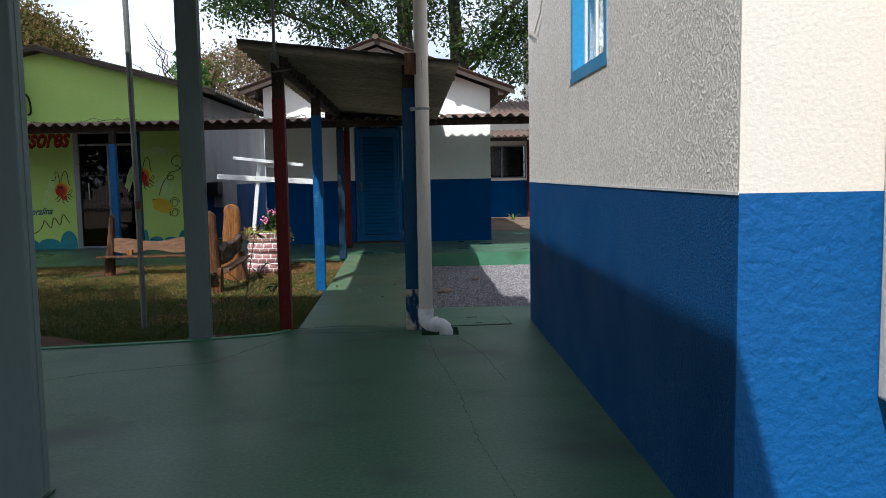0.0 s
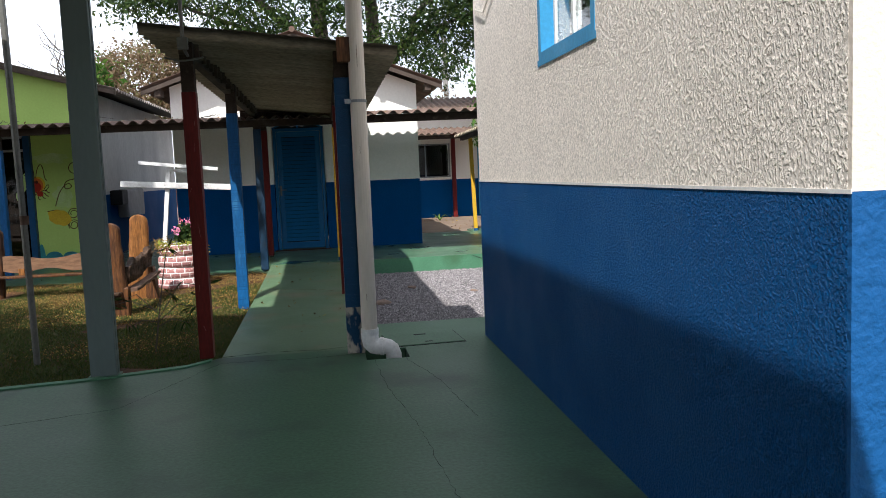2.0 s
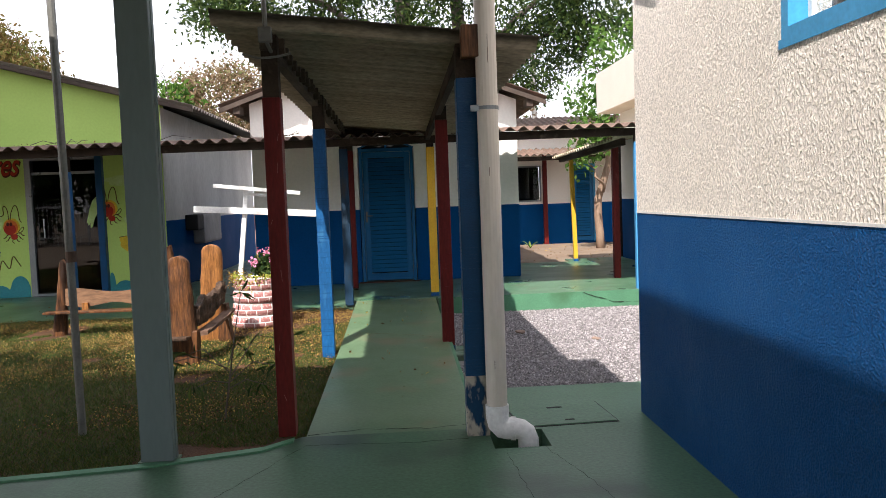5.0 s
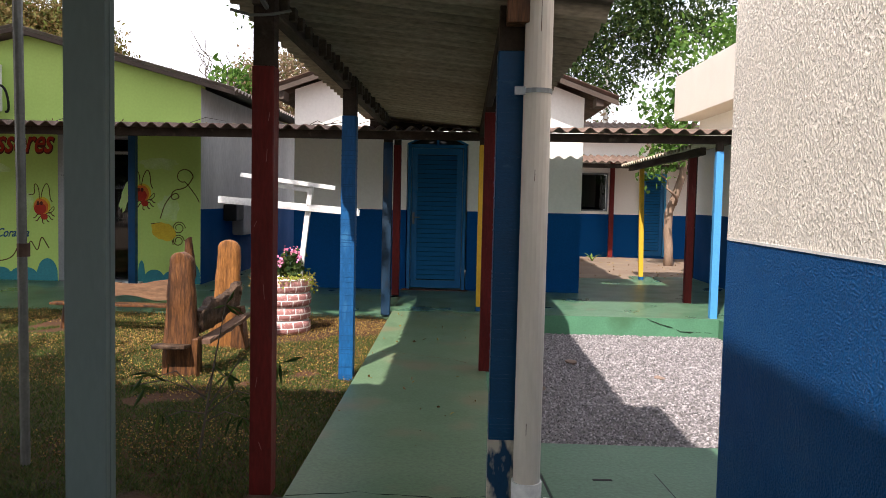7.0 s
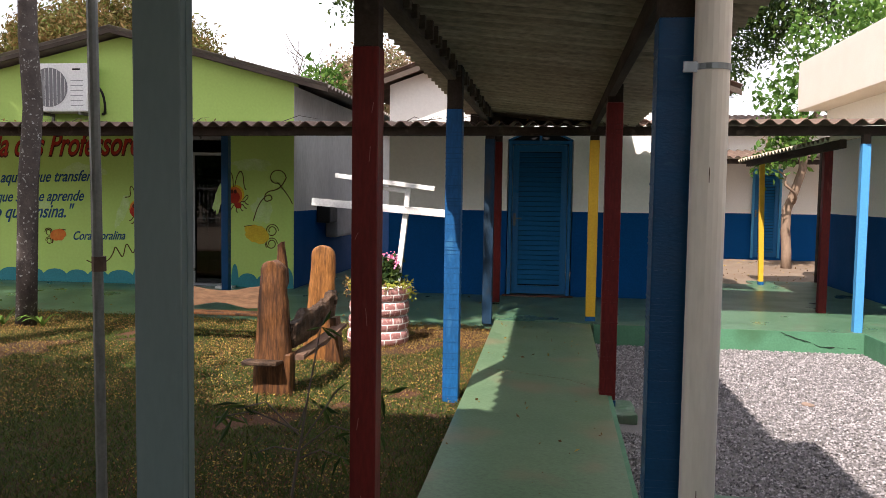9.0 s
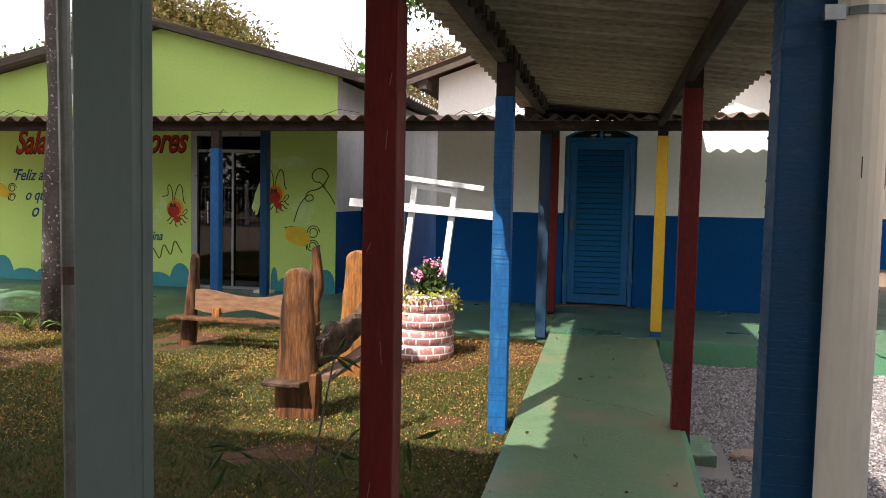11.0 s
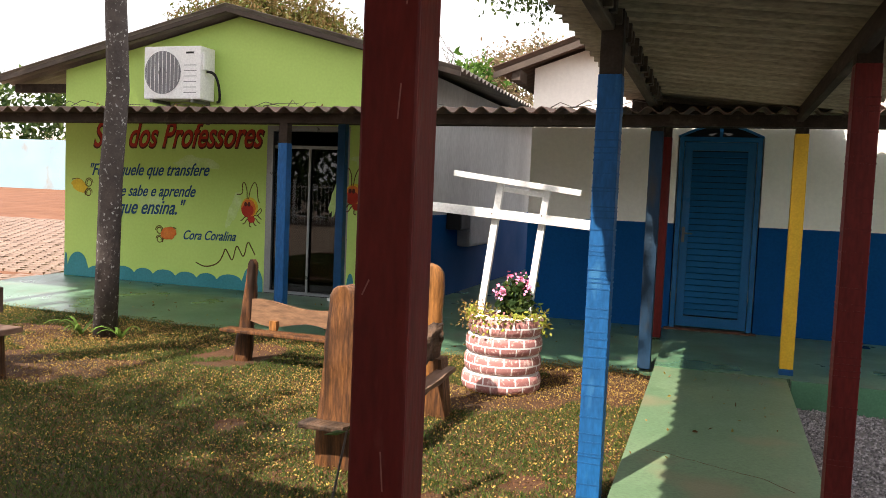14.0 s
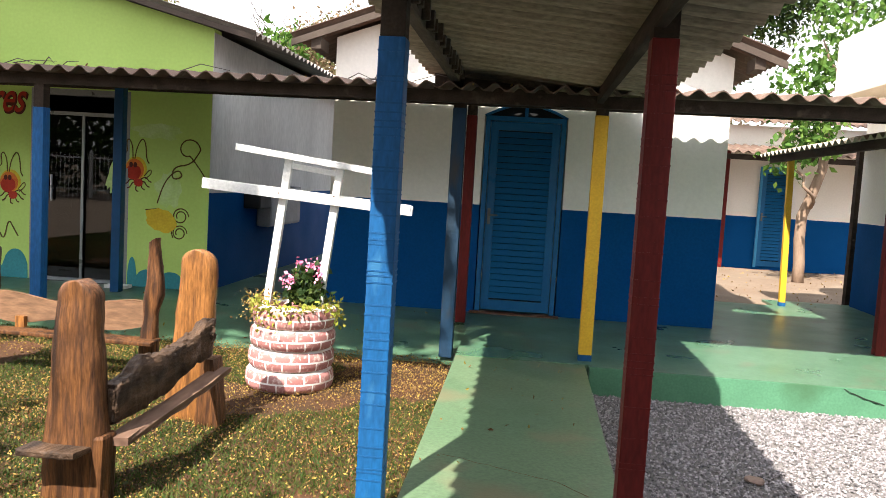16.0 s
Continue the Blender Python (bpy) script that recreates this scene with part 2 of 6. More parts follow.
BARK = mat("tree_bark", (0.12, 0.10, 0.085), (0.06, 0.05, 0.042), 0.9, 7, 60, 0.9, 0.9, 22, stretch=(1, 1, 0.3), bdist=0.02)
TANBARK = mat("tan_tree_bark", (0.27, 0.19, 0.135), (0.15, 0.10, 0.07), 0.9, 9, 60, 0.9, 0.7, 30, stretch=(1, 1, 0.3), bdist=0.012)
LICHEN = mat("lichen_spotted_bark", (0.085, 0.068, 0.060), (0.05, 0.042, 0.038), 0.9, 8, 60, 0.9, 0.9, 30, stain=(0.42, 0.42, 0.39), stain_scale=30, stain_cut=0.60, bdist=0.015)
LOG = mat("varnished_log_wood", (0.150, 0.064, 0.023), (0.040, 0.018, 0.010), 0.5, 48, 150, 1.0, 0.9, 110, stretch=(1, 1, 0.10), stain=(0.020, 0.010, 0.006), stain_scale=10, stain_cut=0.52, grime=0.45)
LOGLIGHT = mat("golden_slab_wood", (0.29, 0.125, 0.036), (0.115, 0.048, 0.016), 0.42, 46, 150, 1.0, 0.8, 110, stretch=(1, 1, 0.10), stain=(0.055, 0.024, 0.010), stain_scale=11, stain_cut=0.58, grime=0.4)
LOGDARK = mat("dark_burnt_log", (0.085, 0.050, 0.030), (0.030, 0.019, 0.013), 0.6, 12, 80, 1.0, 1.0, 30, stretch=(1, 0.3, 1), bdist=0.018, grime=0.4, stain=(0.012, 0.009, 0.008), stain_scale=6, stain_cut=0.58)
BOARD = mat("knotty_tan_board", (0.21, 0.120, 0.068), (0.10, 0.055, 0.032), 0.55, 30, 120, 0.9, 0.5, 50, stretch=(0.25, 1, 1), stain=(0.075, 0.034, 0.020), stain_scale=4, stain_cut=0.62, grime=0.25)
SEATWOOD = mat("worn_seat_wood", (0.19, 0.115, 0.080), (0.09, 0.052, 0.036), 0.6, 20, 80, 0.9, 0.3, 40, stretch=(1, 0.25, 1))
WELLWHITE = mat("white_painted_wood", (0.70, 0.70, 0.68), (0.58, 0.58, 0.56), 0.55, 6, 60, 0.5, 0.3, 50, stain=(0.42, 0.40, 0.37), stain_scale=9, stain_cut=0.66)
SOIL = mat("red_soil", (0.17, 0.075, 0.040), (0.11, 0.050, 0.030), 0.95, 1.5, 40, 0.8, 0.7, 30, bdist=0.02)
LAWN = mat("lawn_soil", (0.034, 0.022, 0.010), (0.095, 0.042, 0.021), 0.95, 1.3, 50, 0.9, 0.8, 60, bdist=0.02, grime=0.3)
GROUND = mat("dry_earth", (0.20, 0.155, 0.115), (0.14, 0.095, 0.065), 0.95, 0.6, 25, 0.8, 0.5, 30, bdist=0.02)
GRAVELBED = mat("gravel_bed", (0.20, 0.185, 0.18), (0.13, 0.12, 0.115), 0.95, 2, 90, 0.8, 0.8, 120, bdist=0.01)
PAVER = mat("brown_paver", (0.24, 0.175, 0.14), (0.17, 0.12, 0.10), 0.9, 2, 60, 0.7, 0.3, 60)
BLACK = mat("black_shadow_board", (0.012, 0.012, 0.013), None, 0.6, 4, 40, 0.3, 0.0)
# near-black so rooms and gaps look unlit: shade put into the colour
WINDARK = mat("unlit_depth_black", (0.009, 0.010, 0.011), None, 0.7, 2, 30, 0.5, 0.0)
ALU = mat("grey_aluminium", (0.22, 0.24, 0.25), None, 0.35, 4, 40, 0.3, 0.05, metal=0.7)
ACWHITE = mat("white_unit_enamel", (0.78, 0.78, 0.76), (0.72, 0.72, 0.70), 0.4, 3, 40, 0.4, 0.0)
GRILLE = mat("grey_fan_grille", (0.22, 0.22, 0.23), None, 0.5, 4, 40, 0.3, 0.0)
CONCRETE = mat("bare_concrete", (0.33, 0.32, 0.30), (0.24, 0.23, 0.21), 0.9, 3, 60, 0.8, 0.4, 60)
LIGHTWALL = mat("pale_blue_wall", (0.22, 0.33, 0.39), (0.19, 0.27, 0.31), 0.8, 0.8, 20, 0.8, 0.2, stain=(0.22, 0.17, 0.14), stain_scale=0.7, stain_cut=0.62)
# furniture colour blackened to look unlit behind the glass
OFFICE = mat("unlit_office_black", (0.022, 0.022, 0.020), None, 0.6, 3, 30, 0.5, 0.0)
PAPER = mat("pale_curtain", (0.25, 0.27, 0.3), None, 0.8, 3, 30, 0.5, 0.0)
WEATHERED = mat("weathered_blue_paint", (0.006, 0.040, 0.092), (0.014, 0.028, 0.045), 0.7, 4, 60, 1.0, 0.4, 50, stretch=(1, 1, 0.3), stain=(0.035, 0.035, 0.033), stain_scale=6, stain_cut=0.58)
RUST = mat("rusty_iron", (0.16, 0.10, 0.07), (0.08, 0.05, 0.04), 0.7, 8, 60, 0.8, 0.3, metal=0.4)
SIGNRED = mat("sign_red_paint", (0.42, 0.035, 0.016), (0.30, 0.02, 0.012), 0.7, 6, 40, 0.6, 0.0)
SIGNDARK = mat("sign_outline_paint", (0.09, 0.02, 0.012), None, 0.7, 6, 40, 0.3, 0.0)
SIGNBLUE = mat("sign_blue_paint", (0.012, 0.07, 0.17), None, 0.7, 6, 40, 0.4, 0.0)
ORANGE = mat("mural_orange_paint", (0.62, 0.20, 0.03), (0.55, 0.10, 0.02), 0.7, 12, 40, 0.9, 0.0)
MURALYEL = mat("mural_yellow_paint", (0.62, 0.47, 0.03), (0.55, 0.36, 0.03), 0.7, 8, 40, 0.7, 0.0)
MURALLINE = mat("mural_brown_line", (0.10, 0.06, 0.012), None, 0.7, 8, 40, 0.4, 0.0)
MURALPALE = mat("mural_pale_smear", (0.50, 0.66, 0.30), (0.41, 0.59, 0.17), 0.75, 7, 40, 0.9, 0.0)
FEATHER = mat("pink_petal", (0.72, 0.20, 0.36), (0.80, 0.36, 0.50), 0.6, 20, 60, 0.6, 0.0)
LEAF = leaf_mat("tree_leaf", (0.014, 0.034, 0.009), (0.034, 0.068, 0.014), (0.090, 0.125, 0.028), 0.32)
LEAFBROWN = leaf_mat("mango_leaf", (0.065, 0.070, 0.016), (0.165, 0.100, 0.036), (0.085, 0.125, 0.022))
LEAFPINK = leaf_mat("dry_pink_leaf", (0.17, 0.115, 0.070), (0.26, 0.185, 0.115), (0.12, 0.145, 0.05))
LEAFBRIGHT = leaf_mat("bright_leaf", (0.035, 0.090, 0.014), (0.070, 0.150, 0.024), (0.13, 0.22, 0.04))
GRASS = leaf_mat("grass_blade", (0.020, 0.050, 0.008), (0.048, 0.082, 0.013), (0.125, 0.115, 0.030), 0.2)
LITTER = leaf_mat("fallen_leaf", (0.12, 0.050, 0.020), (0.24, 0.15, 0.055), (0.44, 0.31, 0.070), 0.15)
LEAFYEL = leaf_mat("yellow_green_leaf", (0.20, 0.22, 0.03), (0.30, 0.34, 0.05), (0.36, 0.26, 0.08))
PEEL = mat("peeling_blue_paint", (0.004, 0.036, 0.090), (0.006, 0.05, 0.12), 0.6, 6, 60, 0.6, 0.6, 40, stretch=(1, 1, 0.45), stain=(0.46, 0.42, 0.35), stain_scale=17, stain_cut=0.42, bdist=0.003)
CRACK = mat("dark_crack_dirt", (0.022, 0.034, 0.024), None, 0.9, 5, 40, 0.5, 0.0)
STONE = leaf_mat("gravel_stone", (0.11, 0.104, 0.106), (0.23, 0.214, 0.22), (0.43, 0.40, 0.405), 0.0)


def glass(name, tint=(0.8, 0.85, 0.86), rough=0.02, ior=1.45):
    m = bpy.data.materials.new(name)
    m.use_nodes = True
    b = m.node_tree.nodes["Principled BSDF"]
    b.inputs["Base Color"].default_value = (*tint, 1)
    b.inputs["Roughness"].default_value, b.inputs["Transmission Weight"].default_value, b.inputs["IOR"].default_value = rough, 1.0, ior
    return m


GLASS = glass("window_glass")
# tint darkened so the rooms behind look unlit
GLASSDARK = glass("darkened_glass", (0.035, 0.040, 0.040), 0.015, 1.45)


def tyre_mat():
    """White-painted rubber with hand-painted pink bricks, laid out on the unrolled tyre."""
    m = bpy.data.materials.new("brick_painted_tyre")
    m.use_nodes = True
    nt = m.node_tree
    uv = nt.nodes.new("ShaderNodeUVMap")
    br = nt.nodes.new("ShaderNodeTexBrick")
    br.inputs["Color1"].default_value, br.inputs["Color2"].default_value = (0.40, 0.185, 0.170, 1), (0.30, 0.120, 0.110, 1)
    br.inputs["Mortar"].default_value = (0.80, 0.76, 0.73, 1)
    br.inputs["Scale"].default_value, br.inputs["Mortar Size"].default_value, br.inputs["Mortar Smooth"].default_value = 1.0, 0.0070, 0.25
    br.inputs["Brick Width"].default_value, br.inputs["Row Height"].default_value = 0.125, 0.0700
    n = nt.nodes.new("ShaderNodeTexNoise")
    n.inputs["Scale"].default_value, n.inputs["Detail"].default_value = 38, 6
    tc = nt.nodes.new("ShaderNodeTexCoord")
    nt.links.new(tc.outputs["Object"], n.inputs["Vector"])
    r = nt.nodes.new("ShaderNodeMapRange")
    r.inputs["From Min"].default_value, r.inputs["From Max"].default_value = 0.54, 0.72
    nt.links.new(n.outputs["Fac"], r.inputs["Value"])
    mx = nt.nodes.new("ShaderNodeMixRGB")
    mx.inputs["Color2"].default_value = (0.70, 0.52, 0.47, 1)
    nt.links.new(uv.outputs["UV"], br.inputs["Vector"])
    nt.links.new(r.outputs["Result"], mx.inputs["Fac"])
    nt.links.new(br.outputs["Color"], mx.inputs["Color1"])
    b = nt.nodes["Principled BSDF"]
    b.inputs["Roughness"].default_value = 0.6
    nt.links.new(mx.outputs["Color"], b.inputs["Base Color"])
    bp = nt.nodes.new("ShaderNodeBump")
    bp.inputs["Strength"].default_value, bp.inputs["Distance"].default_value = 0.35, 0.006
    nt.links.new(n.outputs["Fac"], bp.inputs["Height"])
    nt.links.new(bp.outputs["Normal"], b.inputs["Normal"])
    return m


TYRE = tyre_mat()


# ---- building blocks ----
def world_of(ob):
    m = ob.matrix_basis.copy()
    if ob.parent:
        m = world_of(ob.parent) @ ob.matrix_parent_inverse @ m
    return m


def mesh_of(name, bm, material, smooth=False):
    me = bpy.data.meshes.new(name)
    bmesh.ops.recalc_face_normals(bm, faces=bm.faces)
    if smooth:
        for fc in bm.faces:
            fc.smooth = True
    bm.to_mesh(me)
    bm.free()
    me.materials.append(material)
    return me


def part(name, bm, material, parent, label="", smooth=False):
    ob = new(name, mesh_of(name, bm, material, smooth))
    ob.parent = parent
    ob.matrix_parent_inverse = world_of(parent).inverted()
    return tagged(ob, label)


def piece(name, me, parent, m):
    """A piece on shared mesh data, at the world pose m."""
    ob = new(name, me)
    ob.parent = parent
    ob.matrix_parent_inverse = world_of(parent).inverted()
    ob.matrix_basis = m
    return ob


def solid(name, bm, material, label="", category="", group="", kind="", smooth=False):
    return tagged(new(name, mesh_of(name, bm, material, smooth)), label, category, group, kind)


def thing(name, at, label, category, group=""):
    e = new(name)
    e.location = at
    e.empty_display_size = 0.1
    return tagged(e, label, category, group)


def box(bm, x0, x1, y0, y1, z0, z1, bev=0.0, m=None):
    r = bmesh.ops.create_cube(bm, size=1.0)
    t = Matrix.LocRotScale(((x0 + x1) / 2, (y0 + y1) / 2, (z0 + z1) / 2), None, (x1 - x0, y1 - y0, z1 - z0))
    bmesh.ops.transform(bm, matrix=(m or Matrix()) @ t, verts=r["verts"])
    if bev:
        es = {e for v in r["verts"] for e in v.link_edges}
        bmesh.ops.bevel(bm, geom=list(es), offset=bev, segments=2, affect="EDGES", profile=0.6)
    return bm


def bx(*a, **k):
    return box(bmesh.new(), *a, **k)


def tube(bm, pts, radii, seg=10, cap=True):
    """A tube along a run of points, with a radius at each."""
    pts = [Vector(p) for p in pts]
    rings = []
    for i, p in enumerate(pts):
        d = (pts[min(i + 1, len(pts) - 1)] - pts[max(i - 1, 0)]).normalized()
        a = d.orthogonal().normalized() if i == 0 else (rings_a - d * rings_a.dot(d)).normalized()
        rings_a = a
        b = d.cross(a)
        r = radii[i] if isinstance(radii, (list, tuple)) else radii
        rings.append([bm.verts.new(p + (a * math.cos(2 * math.pi * k / seg) + b * math.sin(2 * math.pi * k / seg)) * r) for k in range(seg)])
    for q, w in zip(rings, rings[1:]):
        for k in range(seg):
            bm.faces.new((q[k], q[(k + 1) % seg], w[(k + 1) % seg], w[k]))
    if cap:
        bm.faces.new(rings[0][::-1])
        bm.faces.new(rings[-1])
    return bm


def tb(pts, radii, seg=10):
    return tube(bmesh.new(), pts, radii, seg)


def prism(bm, outline, axis, a, b):
    """A flat outline of (u, v) pushed from a to b along the axis; u and v are the other two axes in order."""
    def at(u, v, w):
        return {"x": (w, u, v), "y": (u, w, v), "z": (u, v, w)}[axis]
    lo = [bm.verts.new(at(u, v, a)) for u, v in outline]
    hi = [bm.verts.new(at(u, v, b)) for u, v in outline]
    bm.faces.new(lo)
    bm.faces.new(hi[::-1])
    for i in range(len(lo)):
        j = (i + 1) % len(lo)
        bm.faces.new((lo[i], lo[j], hi[j], hi[i]))
    return bm


def pr(outline, axis, a, b):
    return prism(bmesh.new(), outline, axis, a, b)


def corrugated(c00, c10, c01, c11, pitch=0.177, amp=0.025, along=8, thick=0.008, sag=0.0, seed=0):
    """A corrugated sheet between four corners; the waves follow one another from c00 to c10 and run on from c00 to c01."""
    bm = bmesh.new()
    c00, c10, c01, c11 = (Vector(c) for c in (c00, c10, c01, c11))
    n = max(2, int((c10 - c00).length / pitch * 8))
    up = (c10 - c00).cross(c01 - c00).normalized()
    if up.z < 0:
        up = -up
    grids = []
    for off in (0, -thick):
        g = []
        for j in range(along + 1):
            v = j / along
            row = []
            for i in range(n + 1):
                u = i / n
                p = c00.lerp(c10, u).lerp(c01.lerp(c11, u), v)
                w = amp * math.cos(2 * math.pi * i / 8) + 0.006 * noise.noise(Vector((u * 9 + seed, v * 4, seed)))
                row.append(bm.verts.new(p + up * (w + off) - Vector((0, 0, sag * math.sin(math.pi * v)))))
            g.append(row)
        grids.append(g)
    a, b = grids
    for j in range(along):
        for i in range(n):
            bm.faces.new((a[j][i], a[j][i + 1], a[j + 1][i + 1], a[j + 1][i]))
            bm.faces.new((b[j][i], b[j + 1][i], b[j + 1][i + 1], b[j][i + 1]))
    for i in range(n):
        bm.faces.new((a[0][i], b[0][i], b[0][i + 1], a[0][i + 1]))
        bm.faces.new((a[along][i], a[along][i + 1], b[along][i + 1], b[along][i]))
    for j in range(along):
        bm.faces.new((a[j][0], a[j + 1][0], b[j + 1][0], b[j][0]))
        bm.faces.new((a[j][n], b[j][n], b[j + 1][n], a[j + 1][n]))
    return bm


def raw(name, verts, faces, material):
    me = bpy.data.meshes.new(name)
    me.from_pydata([tuple(v) for v in verts], [], faces)
    me.materials.append(material)
    return me


def leaf_cloud(name, centres, size, material, droop=0.3, shape=2.2, seed=1):
    """Many folded leaves of four points, each turned its own way."""
    rng = np.random.default_rng(seed)
    n = len(centres)
    d = rng.normal(size=(n, 3))
    d[:, 2] -= droop
    d /= np.linalg.norm(d, axis=1)[:, None]
    s = rng.normal(size=(n, 3))
    s -= d * (s * d).sum(1)[:, None]
    s /= np.linalg.norm(s, axis=1)[:, None]
    ln = size * rng.uniform(0.6, 1.3, size=(n, 1))
    up = np.cross(d, s)
    v = np.stack([centres, centres + d * ln * 0.5 + s * ln / shape * 0.5 + up * ln * 0.08, centres + d * ln,
                  centres + d * ln * 0.5 - s * ln / shape * 0.5 + up * ln * 0.08], axis=1).reshape(-1, 3)
    faces = [(4 * i, 4 * i + 1, 4 * i + 2, 4 * i + 3) for i in range(n)]
    return raw(name, v, faces, material)


def clumps(rng, blobs, per, spread=1.0):
    """Points gathered in small clumps inside rounded volumes (x, y, z, rx, ry, rz), denser towards their skin."""
    out = []
    for x, y, z, rx, ry, rz, k in blobs:
        c = rng.normal(size=(k, 3))
        c /= np.linalg.norm(c, axis=1)[:, None]
        c *= rng.uniform(0.35, 1.0, size=(k, 1)) ** 0.5
        c = c * (rx, ry, rz) + (x, y, z)
        out.append((c[:, None, :] + rng.normal(size=(k, per, 3)) * spread).reshape(-1, 3))
    return np.concatenate(out)


def limb(bm, p, q, r0, r1, wob=0.15, n=6, seed=0, seg=8):
    p, q = Vector(p), Vector(q)
    pts, rad = [], []
    for i in range(n + 1):
        u = i / n
        k = wob * math.sin(math.pi * u)
        pts.append(p.lerp(q, u) + k * Vector((noise.noise((u * 3, seed, 1.3)), noise.noise((u * 3, seed, 7.7)), 0.4 * noise.noise((u * 3, seed, 4.1)))) * 2)
        rad.append(r0 + (r1 - r0) * u)
    return tube(bm, pts, rad, seg)

# ---- ground and floors ----
bm = bmesh.new()
bmesh.ops.create_grid(bm, x_segments=40, y_segments=40, size=400)
bmesh.ops.translate(bm, verts=bm.verts, vec=(0, 0, -0.20))
solid("ground", bm, GROUND, "dry brown earth around the school yard", "ground", kind="structure")

def crack_line(pts, r=0.0022, seed=0):
    """A hairline crack: a jagged run between the points."""
    rg = random.Random(seed)
    out = []
    for p, q in zip(pts, pts[1:]):
        n = max(3, int((Vector(q) - Vector(p)).length / 0.05))
        for i in range(n):
            u = i / n
            out.append(tuple(a + (b - a) * u + rg.uniform(-0.008, 0.008) * (k < 2) for k, (a, b) in enumerate(zip(p, q))))
    out.append(tuple(pts[-1]))
    return tb(out, [r * rg.uniform(0.3, 1.3) for _ in out], 4)


bm = pr([(-6, -8), (0.46, -8), (0.46, 6.2), (-0.66, 6.2), (-0.86, 6.0), (-1.5, 5.8), (-2.7, 5.62), (-6, 5.4)], "z", -0.3, 0)
box(bm, 0.46, 0.78, -8, 5.78, -0.3, 0)
box(bm, 0.46, 0.78, 6.12, 7.2, -0.3, 0)
box(bm, 0.78, 6, -8, 7.2, -0.3, 0)
floor = solid("floor", bm, SHADEFLOOR, "worn green painted concrete floor of the open veranda, its colour darkened for shade", "floor", kind="structure")
part("drain_pit", bx(0.462, 0.778, 5.782, 6.118, -0.29, -0.22), CONCRETE, floor)
kerb = [(-6, 5.40), (-2.7, 5.62), (-1.5, 5.80), (-0.86, 6.0), (-0.70, 6.16)]
part("kerb", pr(kerb + [(x, y - 0.07) for x, y in kerb[::-1]], "z", -0.02, 0.012), FLOOR_EDGE, floor)
for pts in ([(-2.6, 4.2), (-1.9, 4.7), (-1.1, 4.95), (-0.62, 6.02), (0.05, 5.98), (0.33, 6.0)], [(0.52, 5.75), (0.55, 5.0), (0.66, 4.1), (0.72, 3.0), (0.9, 1.6)],
            [(0.74, 5.78), (0.9, 5.1), (1.0, 4.2)]):
    part("crack", crack_line([(x, y, 0.0) for x, y in pts], 0.0014, pts[0][0]), CRACK, floor)

walkway = solid("walkway", pr([(6.2, -0.3), (6.2, 0.0), (9.3, 0.03), (12.0, 0.095), (12.0, -0.3)], "x", -0.635, 0.40), WALKFLOOR,
                "green painted concrete walkway ramp leading to the door", "walkway", kind="structure")
part("kerb", pr([(6.2, -0.02), (9.3, 0.028), (9.3, -0.1), (6.2, -0.1)], "x", 0.402, 0.43), FLOOR_EDGE, walkway)
part("crack", crack_line([(-0.5, 9.75, 0.041), (-0.2, 9.62, 0.038), (0.1, 9.5, 0.035), (0.25, 9.35, 0.032)], 0.0016, 4), SOIL, walkway)
part("crack", crack_line([(-0.63, 6.22, 0.0), (-0.3, 6.3, 0.001), (0.1, 6.25, 0.0), (0.4, 6.3, 0.0)], 0.003, 5), CRACK, walkway)

bm = pr([(12.3, -0.3), (12.3, -0.035), (13.6, 0.085), (14.6, 0.09), (14.6, -0.3)], "x", -9.3, -0.64)
box(bm, -0.64, 0.43, 12.0, 14.6, -0.3, 0.10)
box(bm, 0.43, 3.2, 11.95, 16.7, -0.3, 0.10)
box(bm, 3.2, 4.6, 7.2, 17.3, -0.3, 0.10)
box(bm, -3.7, -2.3, 14.6, 22, -0.3, 0.09)
slab = solid("floor_far", bm, FLOOR, "green painted concrete veranda slab before the classrooms", "floor", kind="structure")
part("edge", bx(0.435, 3.2, 11.93, 11.948, -0.2, 0.097), FLOOR_EDGE, slab, "bright green painted slab edge")
part("edge", bx(3.18, 3.198, 7.22, 11.93, -0.2, 0.097), FLOOR_EDGE, slab, "bright green painted slab edge")
part("crack", crack_line([(2.35, 11.928, 0.09), (2.5, 11.928, 0.03), (2.62, 11.928, 0.0), (2.75, 11.928, -0.05), (3.1, 11.928, -0.06)], 0.006, 6), CRACK, slab)

bm = bmesh.new()
bmesh.ops.create_grid(bm, x_segments=90, y_segments=70, size=0.5)
for v in bm.verts:
    x, y = -9.3 + (v.co.x + 0.5) * 8.68, 5.3 + (v.co.y + 0.5) * 7.1
    v.co = (x, y, -0.055 + 0.022 * noise.noise((x * 1.1, y * 1.1, 0)) + 0.008 * noise.noise((x * 6, y * 6, 3)))
lawn = solid("lawn_ground", bm, LAWN, "thin lawn soil with bare reddish patches", "lawn", kind="structure", smooth=True)
solid("gravel_bed", bx(0.40, 3.19, 7.2, 11.93, -0.28, -0.125), GRAVELBED, "bed of grey crushed stone", "gravel", kind="structure")
bm = bmesh.new()
bmesh.ops.create_grid(bm, x_segments=60, y_segments=50, size=0.5)
for v in bm.verts:
    x, y = 1.9 + (v.co.x + 0.5) * 7.5, 16.6 + (v.co.y + 0.5) * 6.6
    v.co = (x, y, 0.05 + 0.04 * noise.noise((x, y, 5)) + 0.02 * noise.noise((x * 4, y * 4, 5)))
